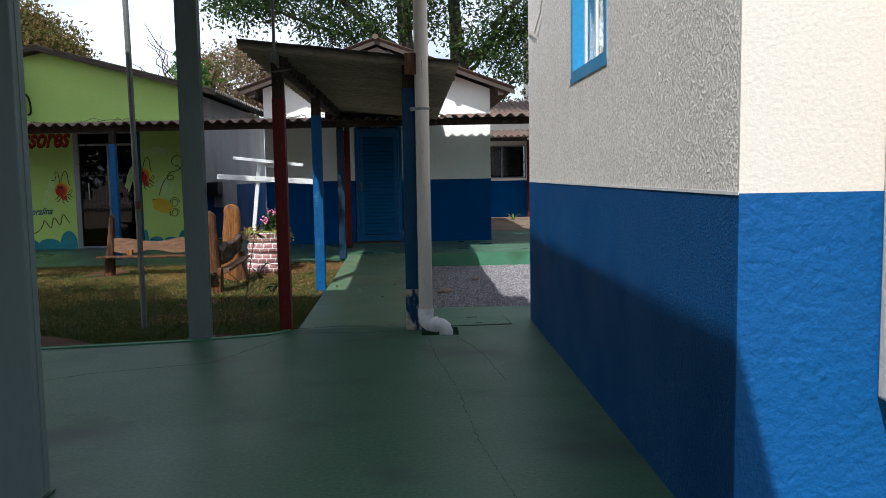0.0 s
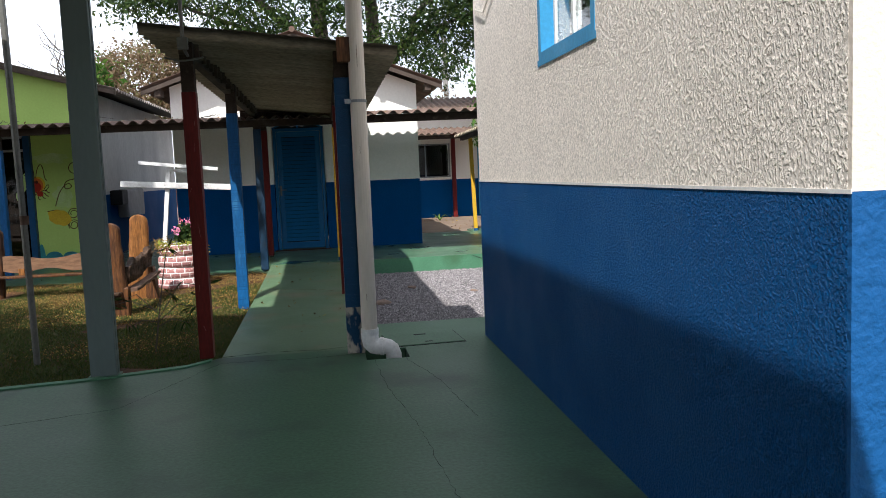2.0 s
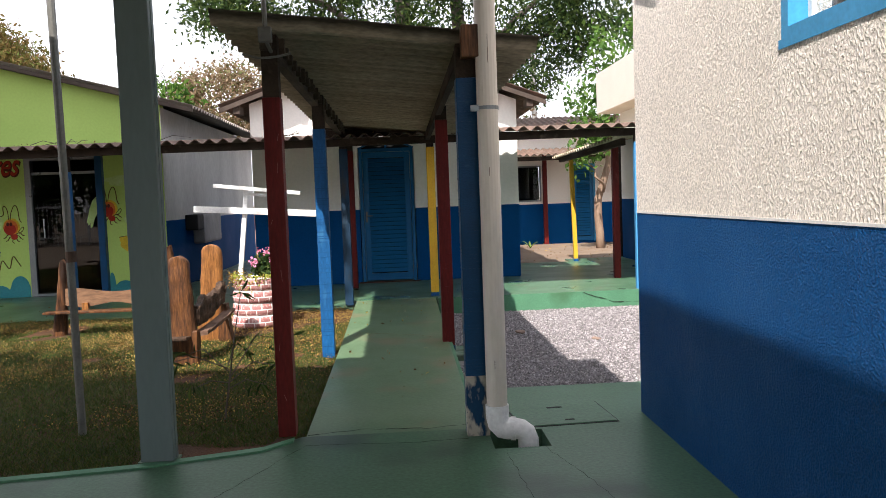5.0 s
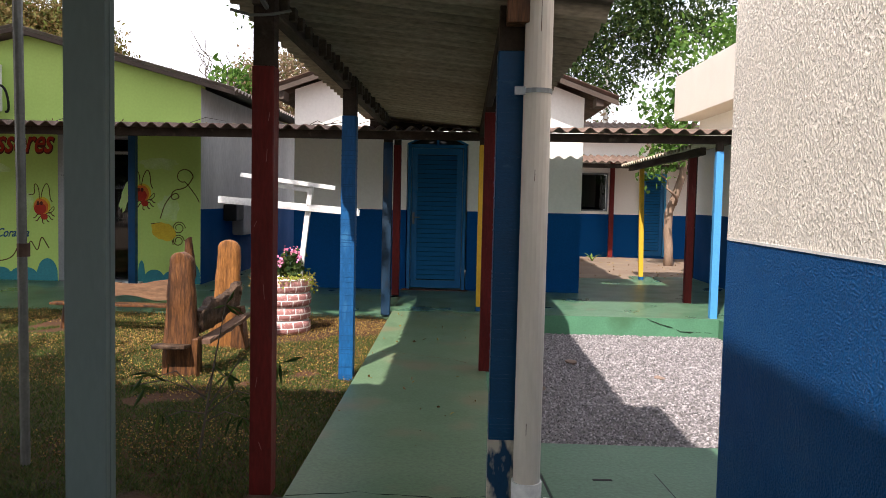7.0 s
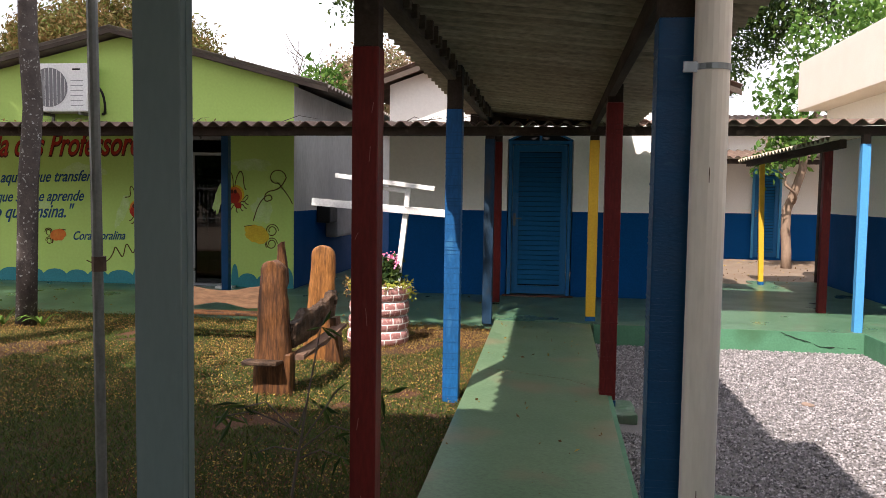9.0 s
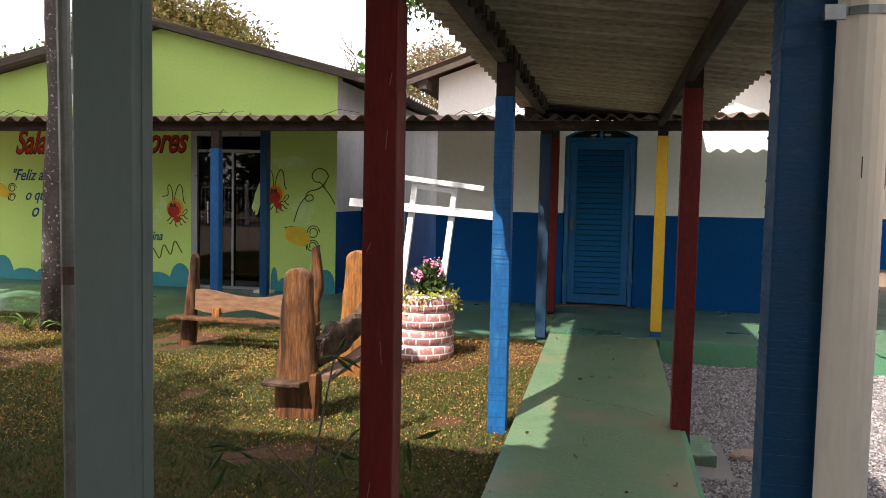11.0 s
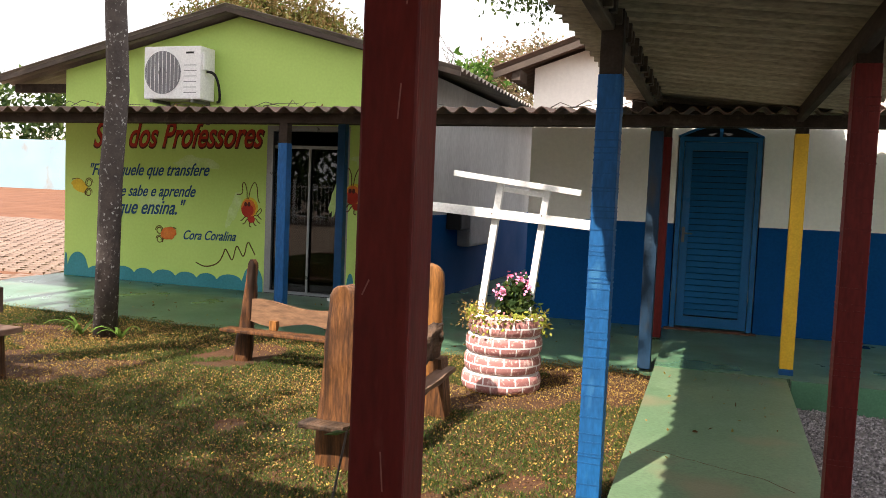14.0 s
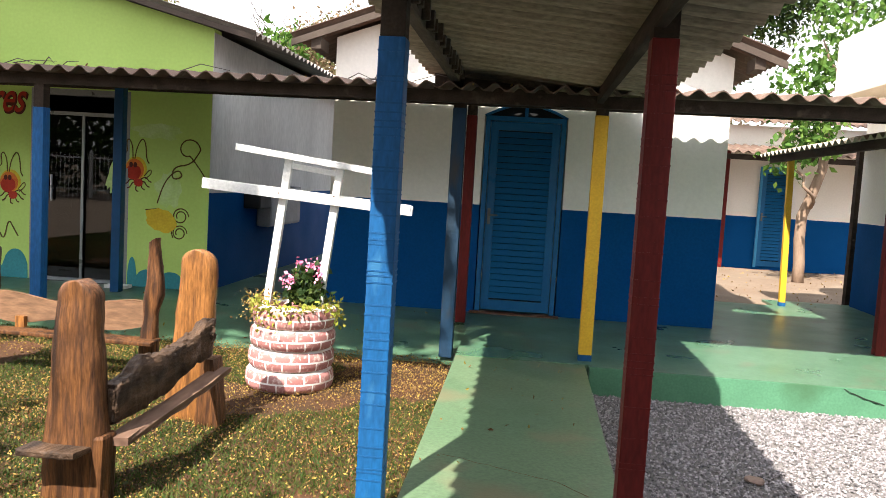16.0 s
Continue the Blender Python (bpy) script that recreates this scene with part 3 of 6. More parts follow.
solid("garden_ground", bm, GROUND, "bare dry earth of a small back garden", "ground", kind="structure", smooth=True)



# ---- near building ----
def wall_x(name, x0, x1, y0, y1, z0, z1, line, low, high, holes=(), label=""):
    """A wall along y with a blue dado up to line; holes (y0, y1, z0, z1) lie above the line."""
    bm = bx(x0, x1, y0, y1, z0, line)
    w = solid(name, bm, low, label, "wall", kind="structure")
    bm = bmesh.new()
    y = y0
    for a, b, c, d in sorted(holes):
        box(bm, x0, x1, y, a, line, z1)
        box(bm, x0, x1, a, b, line, c)
        box(bm, x0, x1, a, b, d, z1)
        y = b
    box(bm, x0, x1, y, y1, line, z1)
    part("upper_wall", bm, high, w)
    return w


wn_ = wall_x("wall_near", 1.47, 1.67, 1.632, 6.39, -0.1, 3.0, 1.274, STUCCO_BLUE, STUCCO, [(3.44, 4.42, 1.95, 2.95)],
             "rough stucco wall, cream above a glossy blue dado")
part("paint_line", bx(1.4675, 1.4705, 1.615, 6.39, 1.268, 1.279), WELLWHITE, wn_, "thin white painted line")
wf = solid("wall_front", box(bx(1.67, 5.2, 1.632, 1.80, -0.1, 1.274), 1.4705, 5.2, 1.615, 1.632, -0.1, 1.274), BLUE_RENDER, "sunny stucco end wall, cream above blue", "wall", kind="structure")
part("upper_wall", box(bx(1.67, 5.2, 1.632, 1.80, 1.274, 3.0), 1.4705, 5.2, 1.615, 1.632, 1.274, 3.0), STUCCO_FINE, wf)
wb = solid("wall_back", bx(1.67, 5.2, 6.2, 6.39, -0.1, 1.274), STUCCO_BLUE, "back wall of the near building", "wall", kind="structure")
part("upper_wall", bx(1.67, 5.2, 6.2, 6.39, 1.274, 3.0), STUCCO, wb)
solid("wall_side", bx(5.0, 5.2, 1.8, 6.2, -0.1, 3.0), STUCCO, "plain side wall of the near building", "wall", kind="structure")
solid("ceiling_near", bx(1.472, 5.4, 1.617, 6.388, 3.0, 3.12), CONCRETE, "concrete roof slab of the near building", "roof", kind="structure")
solid("wall_bay", bx(1.95, 3.4, 1.30, 1.612, 0.58, 3.0, bev=0.01), STUCCO_FINE, "projecting stucco bay on the end wall", "wall", kind="structure")


def window_x(name, x, y0, y1, z0, z1, label):
    w = tagged(new(name), label, "window", kind="structure")
    w.location = (x, (y0 + y1) / 2, z0)
    f = 0.055
    bm = bmesh.new()
    for a in ((y0, y0 + f, z0, z1), (y1 - f, y1, z0, z1), (y0 + f, y1 - f, z0, z0 + f), (y0 + f, y1 - f, z1 - f, z1)):
        box(bm, x - 0.003, x + 0.09, *a)
    fr = part("window_frame", bm, WINBLUE, w, "sky blue painted window frame")
    m = (y0 + y1) / 2
    for a, b, dx in ((y0 + f, m + 0.02, 0.05), (m - 0.02, y1 - f, 0.075)):
        bm = bmesh.new()
        g = 0.03
        for c in ((a, a + g, z0 + f, z1 - f), (b - g, b, z0 + f, z1 - f), (a + g, b - g, z0 + f, z0 + f + g), (a + g, b - g, z1 - f - g, z1 - f)):
            box(bm, x + dx, x + dx + 0.02, *c)
        s = part("sash", bm, WELLWHITE, w, "white metal sash")
        p = part("pane", bx(x + dx + 0.008, x + dx + 0.013, a + g, b - g, z0 + f + g, z1 - f - g), GLASS, s)
        p.visible_shadow = False
    part("window_sill", bx(x - 0.005, x - 0.0035, y0 - 0.02, y1 + 0.02, z0 - 0.02, z0 + 0.015), WINBLUE, w)
    part("curtain", bx(x + 0.16, x + 0.17, y0 + 0.1, m - 0.1, z0, z1), PAPER, w)
    return w


window_x("window_1", 1.47, 3.44, 4.42, 1.95, 2.95, "sliding window in a sky blue frame")
tagged(solid("cable", tb([(1.455, 6.30, 2.62), (1.452, 5.9, 2.52), (1.452, 5.6, 2.62), (1.452, 5.35, 2.85)], 0.005, 6), PVC), "thin grey cable sagging on the stucco wall", "cable")

# ---- the roof over the walk, its steel posts and pipes ----
# unseen roof placed by its shadow edge; rear stretch added to darken the floor
roof = solid("ceiling_veranda", corrugated((-7.0, -7.5, 3.05), (0.865, -7.5, 3.05), (-7.0, 6.3, 3.05), (0.865, 6.3, 3.05)), ROOFGREY,
             "corrugated sheet roof over the open veranda", "roof", kind="structure")


def steel_post(x, y, h):
    e = thing("steel_post", (x, y, 0), "grey painted square steel post on the green floor", "post", "steel veranda posts")
    part("shaft", bx(x - 0.09, x + 0.09, y - 0.05, y + 0.05, 0, h, bev=0.006), STEEL, e)
    part("seam", bx(x + 0.0905, x + 0.094, y - 0.01, y + 0.002, 0.02, h), STEEL, e)
    part("weld_foot", bx(x - 0.105, x + 0.105, y - 0.065, y + 0.065, 0.0, 0.012, bev=0.003), SHADEFLOOR, e, "green painted foot plate")


steel_post(-1.41, 5.88, 3.03)
steel_post(-1.29, 2.45, 3.03)
for x in (-3.24, -2.15):
    e = thing("pipe_pole", (x, 6.7, -0.05), "thin rusty galvanised pipe standing in the flower bed", "pole", "pipe poles")
    part("pipe", tb([(x, 6.7, -0.06), (x - 0.01, 6.7, 1.5), (x - 0.03, 6.7, 3.4)], 0.026, 10), GALV, e)
    part("coupling", tb([(x, 6.7, 1.08), (x, 6.7, 1.15)], 0.034, 10), RUST, e)

e = thing("downpipe", (0.5, 5.9, 0), "cream PVC downpipe strapped to the blue post, with a white elbow", "pipe")
part("pipe", tb([(0.50, 5.97, 0.19), (0.50, 5.97, 3.0)], 0.06, 20), PVC, e)
for z, h, dx in ((0.42, 0.05, -0.012), (1.52, 0.05, -0.006), (2.15, 0.16, 0.004)):
    part("slit", bx(0.499 + dx, 0.5015 + dx, 5.9095, 5.9125, z, z + h), RUST, e, "narrow rusty slit in the pipe")
part("collar", tb([(0.50, 5.97, 0.15), (0.50, 5.97, 0.20)], 0.068, 20), PVCWHITE, e, "white pipe collar")
part("elbow", tb([(0.50, 5.97, 0.19), (0.50, 5.97, 0.125), (0.506, 5.968, 0.09), (0.528, 5.963, 0.066), (0.56, 5.957, 0.06), (0.60, 5.95, 0.06), (0.632, 5.945, 0.054), (0.66, 5.94, 0.034), (0.672, 5.938, 0.0), (0.675, 5.938, -0.2)],
                 [0.066, 0.066, 0.066, 0.065, 0.063, 0.061, 0.06, 0.06, 0.06, 0.06], 20), PVCWHITE, e, "white PVC elbow dropping into the drain", smooth=True)
part("joint_ring", tb([(0.575, 5.955, 0.06), (0.60, 5.95, 0.06)], 0.068, 20), PVCWHITE, e)
st = part("strap", tb([(0.50, 5.97, 1.895), (0.50, 5.97, 1.915)], 0.064, 20), ALU, e, "galvanised strap")
part("strap_tail", bx(0.40, 0.445, 5.92, 5.93, 1.885, 1.92), ALU, e)

e = thing("inspection_cover", (0.95, 6.42, 0), "green painted square inspection cover set into the floor", "cover")
cm = pose(0.95, 6.42, 0, 0, 0, 4)
part("rim", box(bmesh.new(), -0.31, 0.31, -0.25, 0.25, -0.01, 0.003, m=cm), BLACK, e, "dark joint round the lid")
bm = box(bmesh.new(), -0.30, 0.30, -0.24, 0.24, -0.01, 0.008, bev=0.004, m=cm)
lid = part("lid", bm, SHADEFLOOR, e)
part("lifting_slot", box(bmesh.new(), -0.05, 0.05, -0.012, 0.012, 0.006, 0.0105, m=cm @ pose(0, 0.14, 0)), BLACK, lid)
part("lifting_slot", box(bmesh.new(), -0.03, 0.03, -0.01, 0.01, 0.006, 0.0105, m=cm @ pose(0.02, -0.16, 0)), BLACK, lid)


# ---- covered walkway ----
def post(x, y, z0, z1, s, material, label, bare=0.0, foot=None, group="painted timber posts", lean=(0, 0)):
    """A squared timber post: painted shaft, bare top, an optional painted foot."""
    e = thing("wooden_post", (x, y, z0), label, "post", group)
    h = s / 2
    sh = Matrix(((1, 0, lean[0], 0), (0, 1, lean[1], 0), (0, 0, 1, 0), (0, 0, 0, 1)))
    at = Matrix.Translation((x, y, z0)) @ sh
    low = 0.05 if foot else 0.0
    bm = box(bmesh.new(), -h, h, -h, h, low, z1 - z0 - bare, bev=0.006, m=at)
    part("shaft", bm, material, e)
    if foot:
        part("foot", box(bmesh.new(), -h - 0.003, h + 0.003, -h - 0.003, h + 0.003, 0, 0.05, bev=0.004, m=at), foot, e, "blue painted foot")
    if bare:
        part("bare_top", box(bmesh.new(), -h + 0.004, h - 0.004, -h + 0.004, h - 0.004, z1 - z0 - bare, z1 - z0, bev=0.004, m=at), DARKWOOD, e, "bare dark timber top")
    return e, at


def ribs(e, at, s, z0, z1, material, step, seed):
    """Saw-mark ridges round a rough post."""
    me = mesh_of("saw_ridge", bx(-s / 2 - 0.0014, s / 2 + 0.0014, -s / 2 - 0.0014, s / 2 + 0.0014, -0.0035, 0.0035), material)
    rng = random.Random(seed)
    z = z0
    while z < z1:
        piece("saw_ridge", me, e, at @ pose(0, 0, z, rng.uniform(-1.2, 1.2), rng.uniform(-1.2, 1.2)))
        z += step * rng.choice((0.35, 0.6, 0.9, 1.2, 1.7)) * rng.uniform(0.8, 1.2)


CZ = ((2.49, 2.285), (2.44, 2.25))      # height of the sheet at its two edges, at the near and the far end
CX0, CX1, CY0, CY1 = -1.06, 0.82, 6.07, 12.62


def canopy_z(x, y):
    u, v = (x - CX0) / (CX1 - CX0), (y - CY0) / (CY1 - CY0)
    return (CZ[0][0] * (1 - u) + CZ[0][1] * u) * (1 - v) + (CZ[1][0] * (1 - u) + CZ[1][1] * u) * v


e, at = post(-0.75, 6.27, 0.0, 2.40, 0.105, RED, "dark red painted timber post at the lawn corner", 0.365)
for dx, z, L, tilt in ((-0.02, 0.55, 0.05, 8), (0.012, 0.98, 0.07, -5), (-0.03, 1.30, 0.03, 25), (0.02, 1.62, 0.06, 4), (0.0, 0.24, 0.04, -20), (0.03, 1.80, 0.04, 10)):
    part("scratch", box(bmesh.new(), -0.0012, 0.0012, -0.0005, 0.0005, -L / 2, L / 2, m=at @ pose(dx, -0.0528, z, 0, tilt, 0)), SCRATCH, e, "pale scratch in the red paint")
e, at = post(0.395, 6.10, 0.0, 2.285, 0.13, POSTDARK, "dark blue ridged timber post with peeling white foot", 0.195)
ribs(e, at, 0.13, 0.08, 2.05, POSTDARK, 0.062, 3)
part("peeling_foot", box(bmesh.new(), -0.0668, 0.0668, -0.0668, 0.0668, 0.0, 0.36, bev=0.004, m=at), PEEL, e, "peeling pale foot of the post")
e, at = post(-0.74, 9.0, -0.06, 2.39, 0.115, POSTBLUE, "blue ridged timber post standing in the lawn", 0.31)
ribs(e, at, 0.115, 0.05, 2.1, POSTBLUE, 0.055, 4)
e, at = post(0.40, 9.12, -0.06, 2.27, 0.115, RED, "red timber post on a green pad by the gravel", 0.13, POSTDARK)
ribs(e, at, 0.115, 0.1, 2.1, RED, 0.08, 6)
post(-0.75, 12.36, 0.0, 2.20, 0.11, WEATHERED, "weathered grey-blue timber post beside the walkway end", 0.1)
post(0.405, 12.19, 0.10, 2.16, 0.105, YELLOW, "yellow timber post with a blue foot", 0.08, POSTBLUE)
post(-0.74, 13.62, 0.09, 2.25, 0.10, RED, "red timber post close to the classroom wall", 0.1)


def roughen_pad(bm):
    """Break the straight edges of a hand-cast pad."""
    bmesh.ops.subdivide_edges(bm, edges=[ed for ed in bm.edges if ed.calc_length() > 0.08], cuts=5, use_grid_fill=True)
    for v in bm.verts:
        v.co += noise.noise_vector(v.co * 9) * 0.022
    return bm


tagged(solid("post_pad", roughen_pad(bx(0.33, 0.60, 8.86, 9.28, -0.15, -0.05, bev=0.015)), FLOOR), "green painted concrete pad under the red post", "pad")

wroof = solid("ceiling_walkway", corrugated((CX0, CY0, CZ[0][0]), (CX0, CY1, CZ[1][0]), (CX1, CY0, CZ[0][1]), (CX1, CY1, CZ[1][1]), pitch=0.20, amp=0.036, along=12), SHADEROOF,
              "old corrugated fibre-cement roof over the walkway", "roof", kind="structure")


def walk_beam(x0, x1, drop, deep, wood):
    e = thing("roof_beam", (x0, 9, 2.2), "old weathered timber beam under the walkway roof", "beam", "walkway roof beams")
    a, b = canopy_z((x0 + x1) / 2, 6.2) - drop, canopy_z((x0 + x1) / 2, 12.3) - drop
    bm = pr([(6.2, a - deep), (6.2, a), (12.3, b), (12.3, b - deep)], "x", x0, x1)
    bmesh.ops.bevel(bm, geom=list(bm.edges), offset=0.006, segments=1, affect="EDGES")
    part("beam", bm, wood, e)
    return e


bmb = walk_beam(-0.80, -0.73, 0.034, 0.115, BEAMWOOD)
rg = random.Random(17)
me = mesh_of("cleat", bx(-0.022, 0.022, -0.020, 0.020, -0.05, 0.05, bev=0.005), BEAMWOOD)
me2 = mesh_of("cleat", bx(-0.016, 0.016, -0.024, 0.024, -0.035, 0.035, bev=0.005), BEAMWOOD)
y = 6.45
while y < 12.1:
    if abs(y - 9.0) > 0.1:
        piece("cleat", me if rg.random() < 0.6 else me2, bmb, pose(-0.706, y, canopy_z(-0.7, y) - 0.085 + rg.uniform(-0.012, 0.008), rg.uniform(-6, 6), 0, rg.uniform(-6, 6)))
    y += 0.20 * rg.uniform(0.85, 1.15)
walk_beam(0.345, 0.40, 0.034, 0.10, DARKWOOD)
tagged(solid("fascia_board", pr([(-1.0, 2.27), (0.42, 2.27), (0.42, canopy_z(0.42, 12.56) - 0.025), (-1.0, canopy_z(-1.0, 12.56) - 0.025)], "y", 12.54, 12.57), DARKWOOD), "dark board closing the gap between the two roofs", "board")
tagged(solid("roof_bracket", bx(0.36, 0.47, 5.93, 6.03, 2.19, 2.37, bev=0.006), LOG), "reddish timber block on the post top", "beam")
e = thing("conduit", (-0.74, 6.04, 2.3), "grey steel conduit with a small junction box", "pipe")
part("tube", tb([(-0.735, 6.03, 2.38), (-0.735, 6.03, 3.02)], 0.014, 8), GALV, e)
part("junction_box", bx(-0.772, -0.698, 5.995, 6.045, 2.315, 2.40, bev=0.006), GALV, e)
part("wire_tie", tb([(-0.90, 6.20, 2.285), (-0.805, 6.205, 2.262), (-0.75, 6.20, 2.262), (-0.695, 6.205, 2.268), (-0.62, 6.21, 2.285)], 0.007, 6), GALV, e)
part("stub", tb([(-0.735, 6.03, 2.33), (-0.735, 6.215, 2.30)], 0.012, 8), GALV, e)


# ---- veranda before the classrooms ----
def vz(x):
    return 2.215 + 0.005 * (x + 4.8)


vroof = solid("ceiling_far", corrugated((-10.2, 11.85, vz(-10.2)), (0.95, 11.85, vz(0.95)), (-10.2, 14.26, vz(-10.2) + 0.17), (0.95, 14.26, vz(0.95) + 0.17), amp=0.027, along=5), ROOFTILE,
              "weathered corrugated roof along the classrooms", "roof", kind="structure")
solid("ceiling_far", corrugated((0.9, 11.84, vz(0.95) + 0.012), (3.6, 11.84, vz(3.6) + 0.012), (0.9, 14.06, vz(0.95) + 0.18), (3.6, 14.06, vz(3.6) + 0.18), amp=0.027, along=5), ROOFTILE,
      "weathered corrugated roof along the classrooms", "roof", kind="structure")
bmb = thing("roof_beam", (-3, 12.1, 2.1), "dark timber beam along the veranda roof", "beam", "veranda roof beams")
part("beam", pr([(-10.1, vz(-10.1) - 0.02), (3.5, vz(3.5) - 0.02), (3.5, vz(3.5) - 0.115), (-10.1, vz(-10.1) - 0.115)], "y", 12.06, 12.14), DARKWOOD, bmb)
bmb = thing("roof_beam", (-3, 13.9, 2.3), "dark timber beam along the veranda roof", "beam", "veranda roof beams")
part("beam", pr([(-10.1, vz(-10.1) + 0.13), (3.5, vz(3.5) + 0.13), (3.5, vz(3.5) + 0.04), (-10.1, vz(-10.1) + 0.04)], "y", 13.9, 13.97), DARKWOOD, bmb)
post(-4.30, 12.12, 0.09, 2.13, 0.10, POSTBLUE, "blue timber post with a grey bare top by the glass door", 0.22)
post(-4.50, 13.85, 0.09, 2.3, 0.10, POSTDARK, "dark blue timber post beside the glass door", 0.0)
post(-8.36, 12.10, 0.0, 2.2, 0.11, RED, "dark red timber post at the veranda end", 0.0)
post(3.14, 12.04, -0.1, 2.15, 0.085, POSTLIGHT, "light blue metal post at the cracked slab corner", 0.1)
post(3.225, 13.48, 0.10, 2.17, 0.095, RED, "red timber post under the side roof", 0.05)
post(3.29, 16.7, 0.10, 2.04, 0.075, YELLOW, "yellow leaning timber post at the slab end", 0.0, POSTBLUE, lean=(-0.025, 0))
solid("ceiling_side", corrugated((3.0, 12.7, 2.15), (3.0, 17.3, 2.10), (4.34, 12.7, 2.42), (4.34, 17.3, 2.40), along=6), ROOF,
      "old corrugated roof beside the right-hand classroom", "roof", kind="structure")
tagged(solid("roof_beam", pr([(12.75, 2.05), (12.75, 2.145), (17.25, 2.10), (17.25, 2.005)], "x", 3.12, 3.19), DARKWOOD), "dark timber beam under the side roof", "beam")
post(4.40, 17.42, 0.05, 2.36, 0.12, DARKWOOD, "dark bare timber post at the end of the side roof", 0.0)

# ---- white classroom with the louvred door ----
X0, X1, XD0, XD1, FY = -2.31, 1.88, -0.66, 0.225, 14.32
bm = bx(X0, XD0, FY, FY + 0.2, -0.1, 1.258)
box(bm, XD1, X1, FY, FY + 0.2, -0.1, 1.258)
box(bm, X1 - 0.2, X1, FY + 0.2, 20, -0.1, 1.258)
box(bm, X0, X0 + 0.2, FY + 0.2, 20, -0.1, 1.258)
wc = solid("wall_classroom", bm, BLUE, "classroom wall, cream above a royal blue dado", "wall", kind="structure")
arch = [(XD0 + (XD1 - XD0) * u, 2.215 + 0.14 * math.sin(math.pi * u)) for u in np.linspace(0, 1, 15)]
outline = [(X0, 1.258), (XD0, 1.258)] + arch + [(XD1, 1.258), (X1, 1.258), (X1, 2.92), (-0.2, 3.70), (X0, 2.97)]
part("upper_wall", pr(outline, "y", FY, FY + 0.2), WHITE, wc)
bm = bx(X1 - 0.2, X1, FY + 0.2, 20, 1.258, 2.9)
box(bm, X0, X0 + 0.2, FY + 0.2, 20, 1.258, 2.9)
part("upper_wall", bm, WHITE, wc)
solid("wall_classroom_back", bx(X0, X1, 20, 20.2, -0.1, 3.2), WHITE, "back wall of the classroom", "wall", kind="structure")
for side, (xe, ze) in (("left", (-2.70, 2.905)), ("right", (2.30, 2.885))):
    solid("roof", corrugated((-0.2, 13.9, 3.80), (-0.2, 20.4, 3.80), (xe, 13.9, ze), (xe, 20.4, ze), along=4), ROOFTILE,
          "brown weathered gable roof of the classroom", "roof", kind="structure")
    part("fascia", pr([(-0.2, 3.765), (xe, ze - 0.035), (xe, ze - 0.105), (-0.2, 3.695)], "y", 13.93, 13.965), TRIMBROWN, bpy.data.objects["wall_classroom"], "brown timber fascia board")
    for u in (0.08, 0.55, 0.9):
        x, z = -0.2 + (xe + 0.2) * u, 3.74 + (ze - 3.74) * u
        part("purlin", bx(x - 0.05, x + 0.05, 13.98, 14.319, z - 0.2, z - 0.08), TRIMBROWN, bpy.data.objects["wall_classroom"], "brown purlin end")
tagged(solid("ridge_cap", tb([(-0.2, 13.85, 3.82), (-0.2, 20.4, 3.82)], 0.05, 10), ROOFTILE), "rounded ridge tiles of the classroom roof", "roof", kind="structure")


def louvre_door(name, x0, x1, z0, z1, y, label, n=27, arched=False):
    """A painted door with louvres across its whole leaf."""
    d = tagged(new(name), label, "door", kind="structure")
    d.location = ((x0 + x1) / 2, y, z0)
    f = 0.05
    bm = bx(x0, x0 + f, y - 0.02, y + 0.06, z0, z1 - f)
    box(bm, x1 - f, x1, y - 0.02, y + 0.06, z0, z1 - f)
    box(bm, x0, x1, y - 0.02, y + 0.06, z1 - f, z1)
    part("door_frame", bm, WINBLUE if not arched else DOORBLUE, d)
    a, b, c, e2 = x0 + f + 0.006, x1 - f - 0.006, z0 + 0.02, z1 - f - 0.006
    g = 0.085
    bm = bx(a, a + g, y + 0.005, y + 0.04, c, e2)
    box(bm, b - g, b, y + 0.005, y + 0.04, c, e2)
    box(bm, a + g, b - g, y + 0.005, y + 0.04, c, c + 0.11)
    box(bm, a + g, b - g, y + 0.005, y + 0.04, e2 - 0.09, e2)
    leaf = part("leaf", bm, DOORBLUE, d)
    # black sheet paints in the shade seen between the slats
    part("backing", bx(a + g, b - g, y + 0.036, y + 0.040, c + 0.1, e2 - 0.08), WINDARK, leaf, "near-black panel standing in for the shade behind the louvres")
    me = mesh_of("slat", bx(a + g, b - g, -0.006, 0.006, -0.034, 0.034, bev=0.003), DOORBLUE)
    for i in range(n):
        z = c + 0.125 + (e2 - 0.10 - c - 0.125) * (i + 0.5) / n
        piece("slat", me, leaf, pose(0, y + 0.014, z, -34))
    h = part("handle", tb([(a + 0.03, y - 0.02, z0 + 1.05), (a + 0.13, y - 0.02, z0 + 1.05)], 0.009, 8), GALV, leaf, "metal lever handle")
    part("lock_plate", bx(a + 0.02, a + 0.05, y - 0.006, y + 0.004, z0 + 0.95, z0 + 1.12), GALV, leaf)
    return d


louvre_door("door_1", -0.645, 0.21, 0.105, 2.215, 14.33, "closed blue louvred door under an arched vent", arched=True)
d1 = bpy.data.objects["door_1"]
fan = [(XD0 + 0.004 + (XD1 - XD0 - 0.008) * u, 2.216 + 0.133 * math.sin(math.pi * u)) for u in np.linspace(0, 1, 15)]
# near-black panel stands in for the unlit opening
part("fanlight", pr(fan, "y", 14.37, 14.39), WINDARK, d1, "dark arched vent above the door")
rim = [(x, FY + 0.01, z) for x, z in fan]
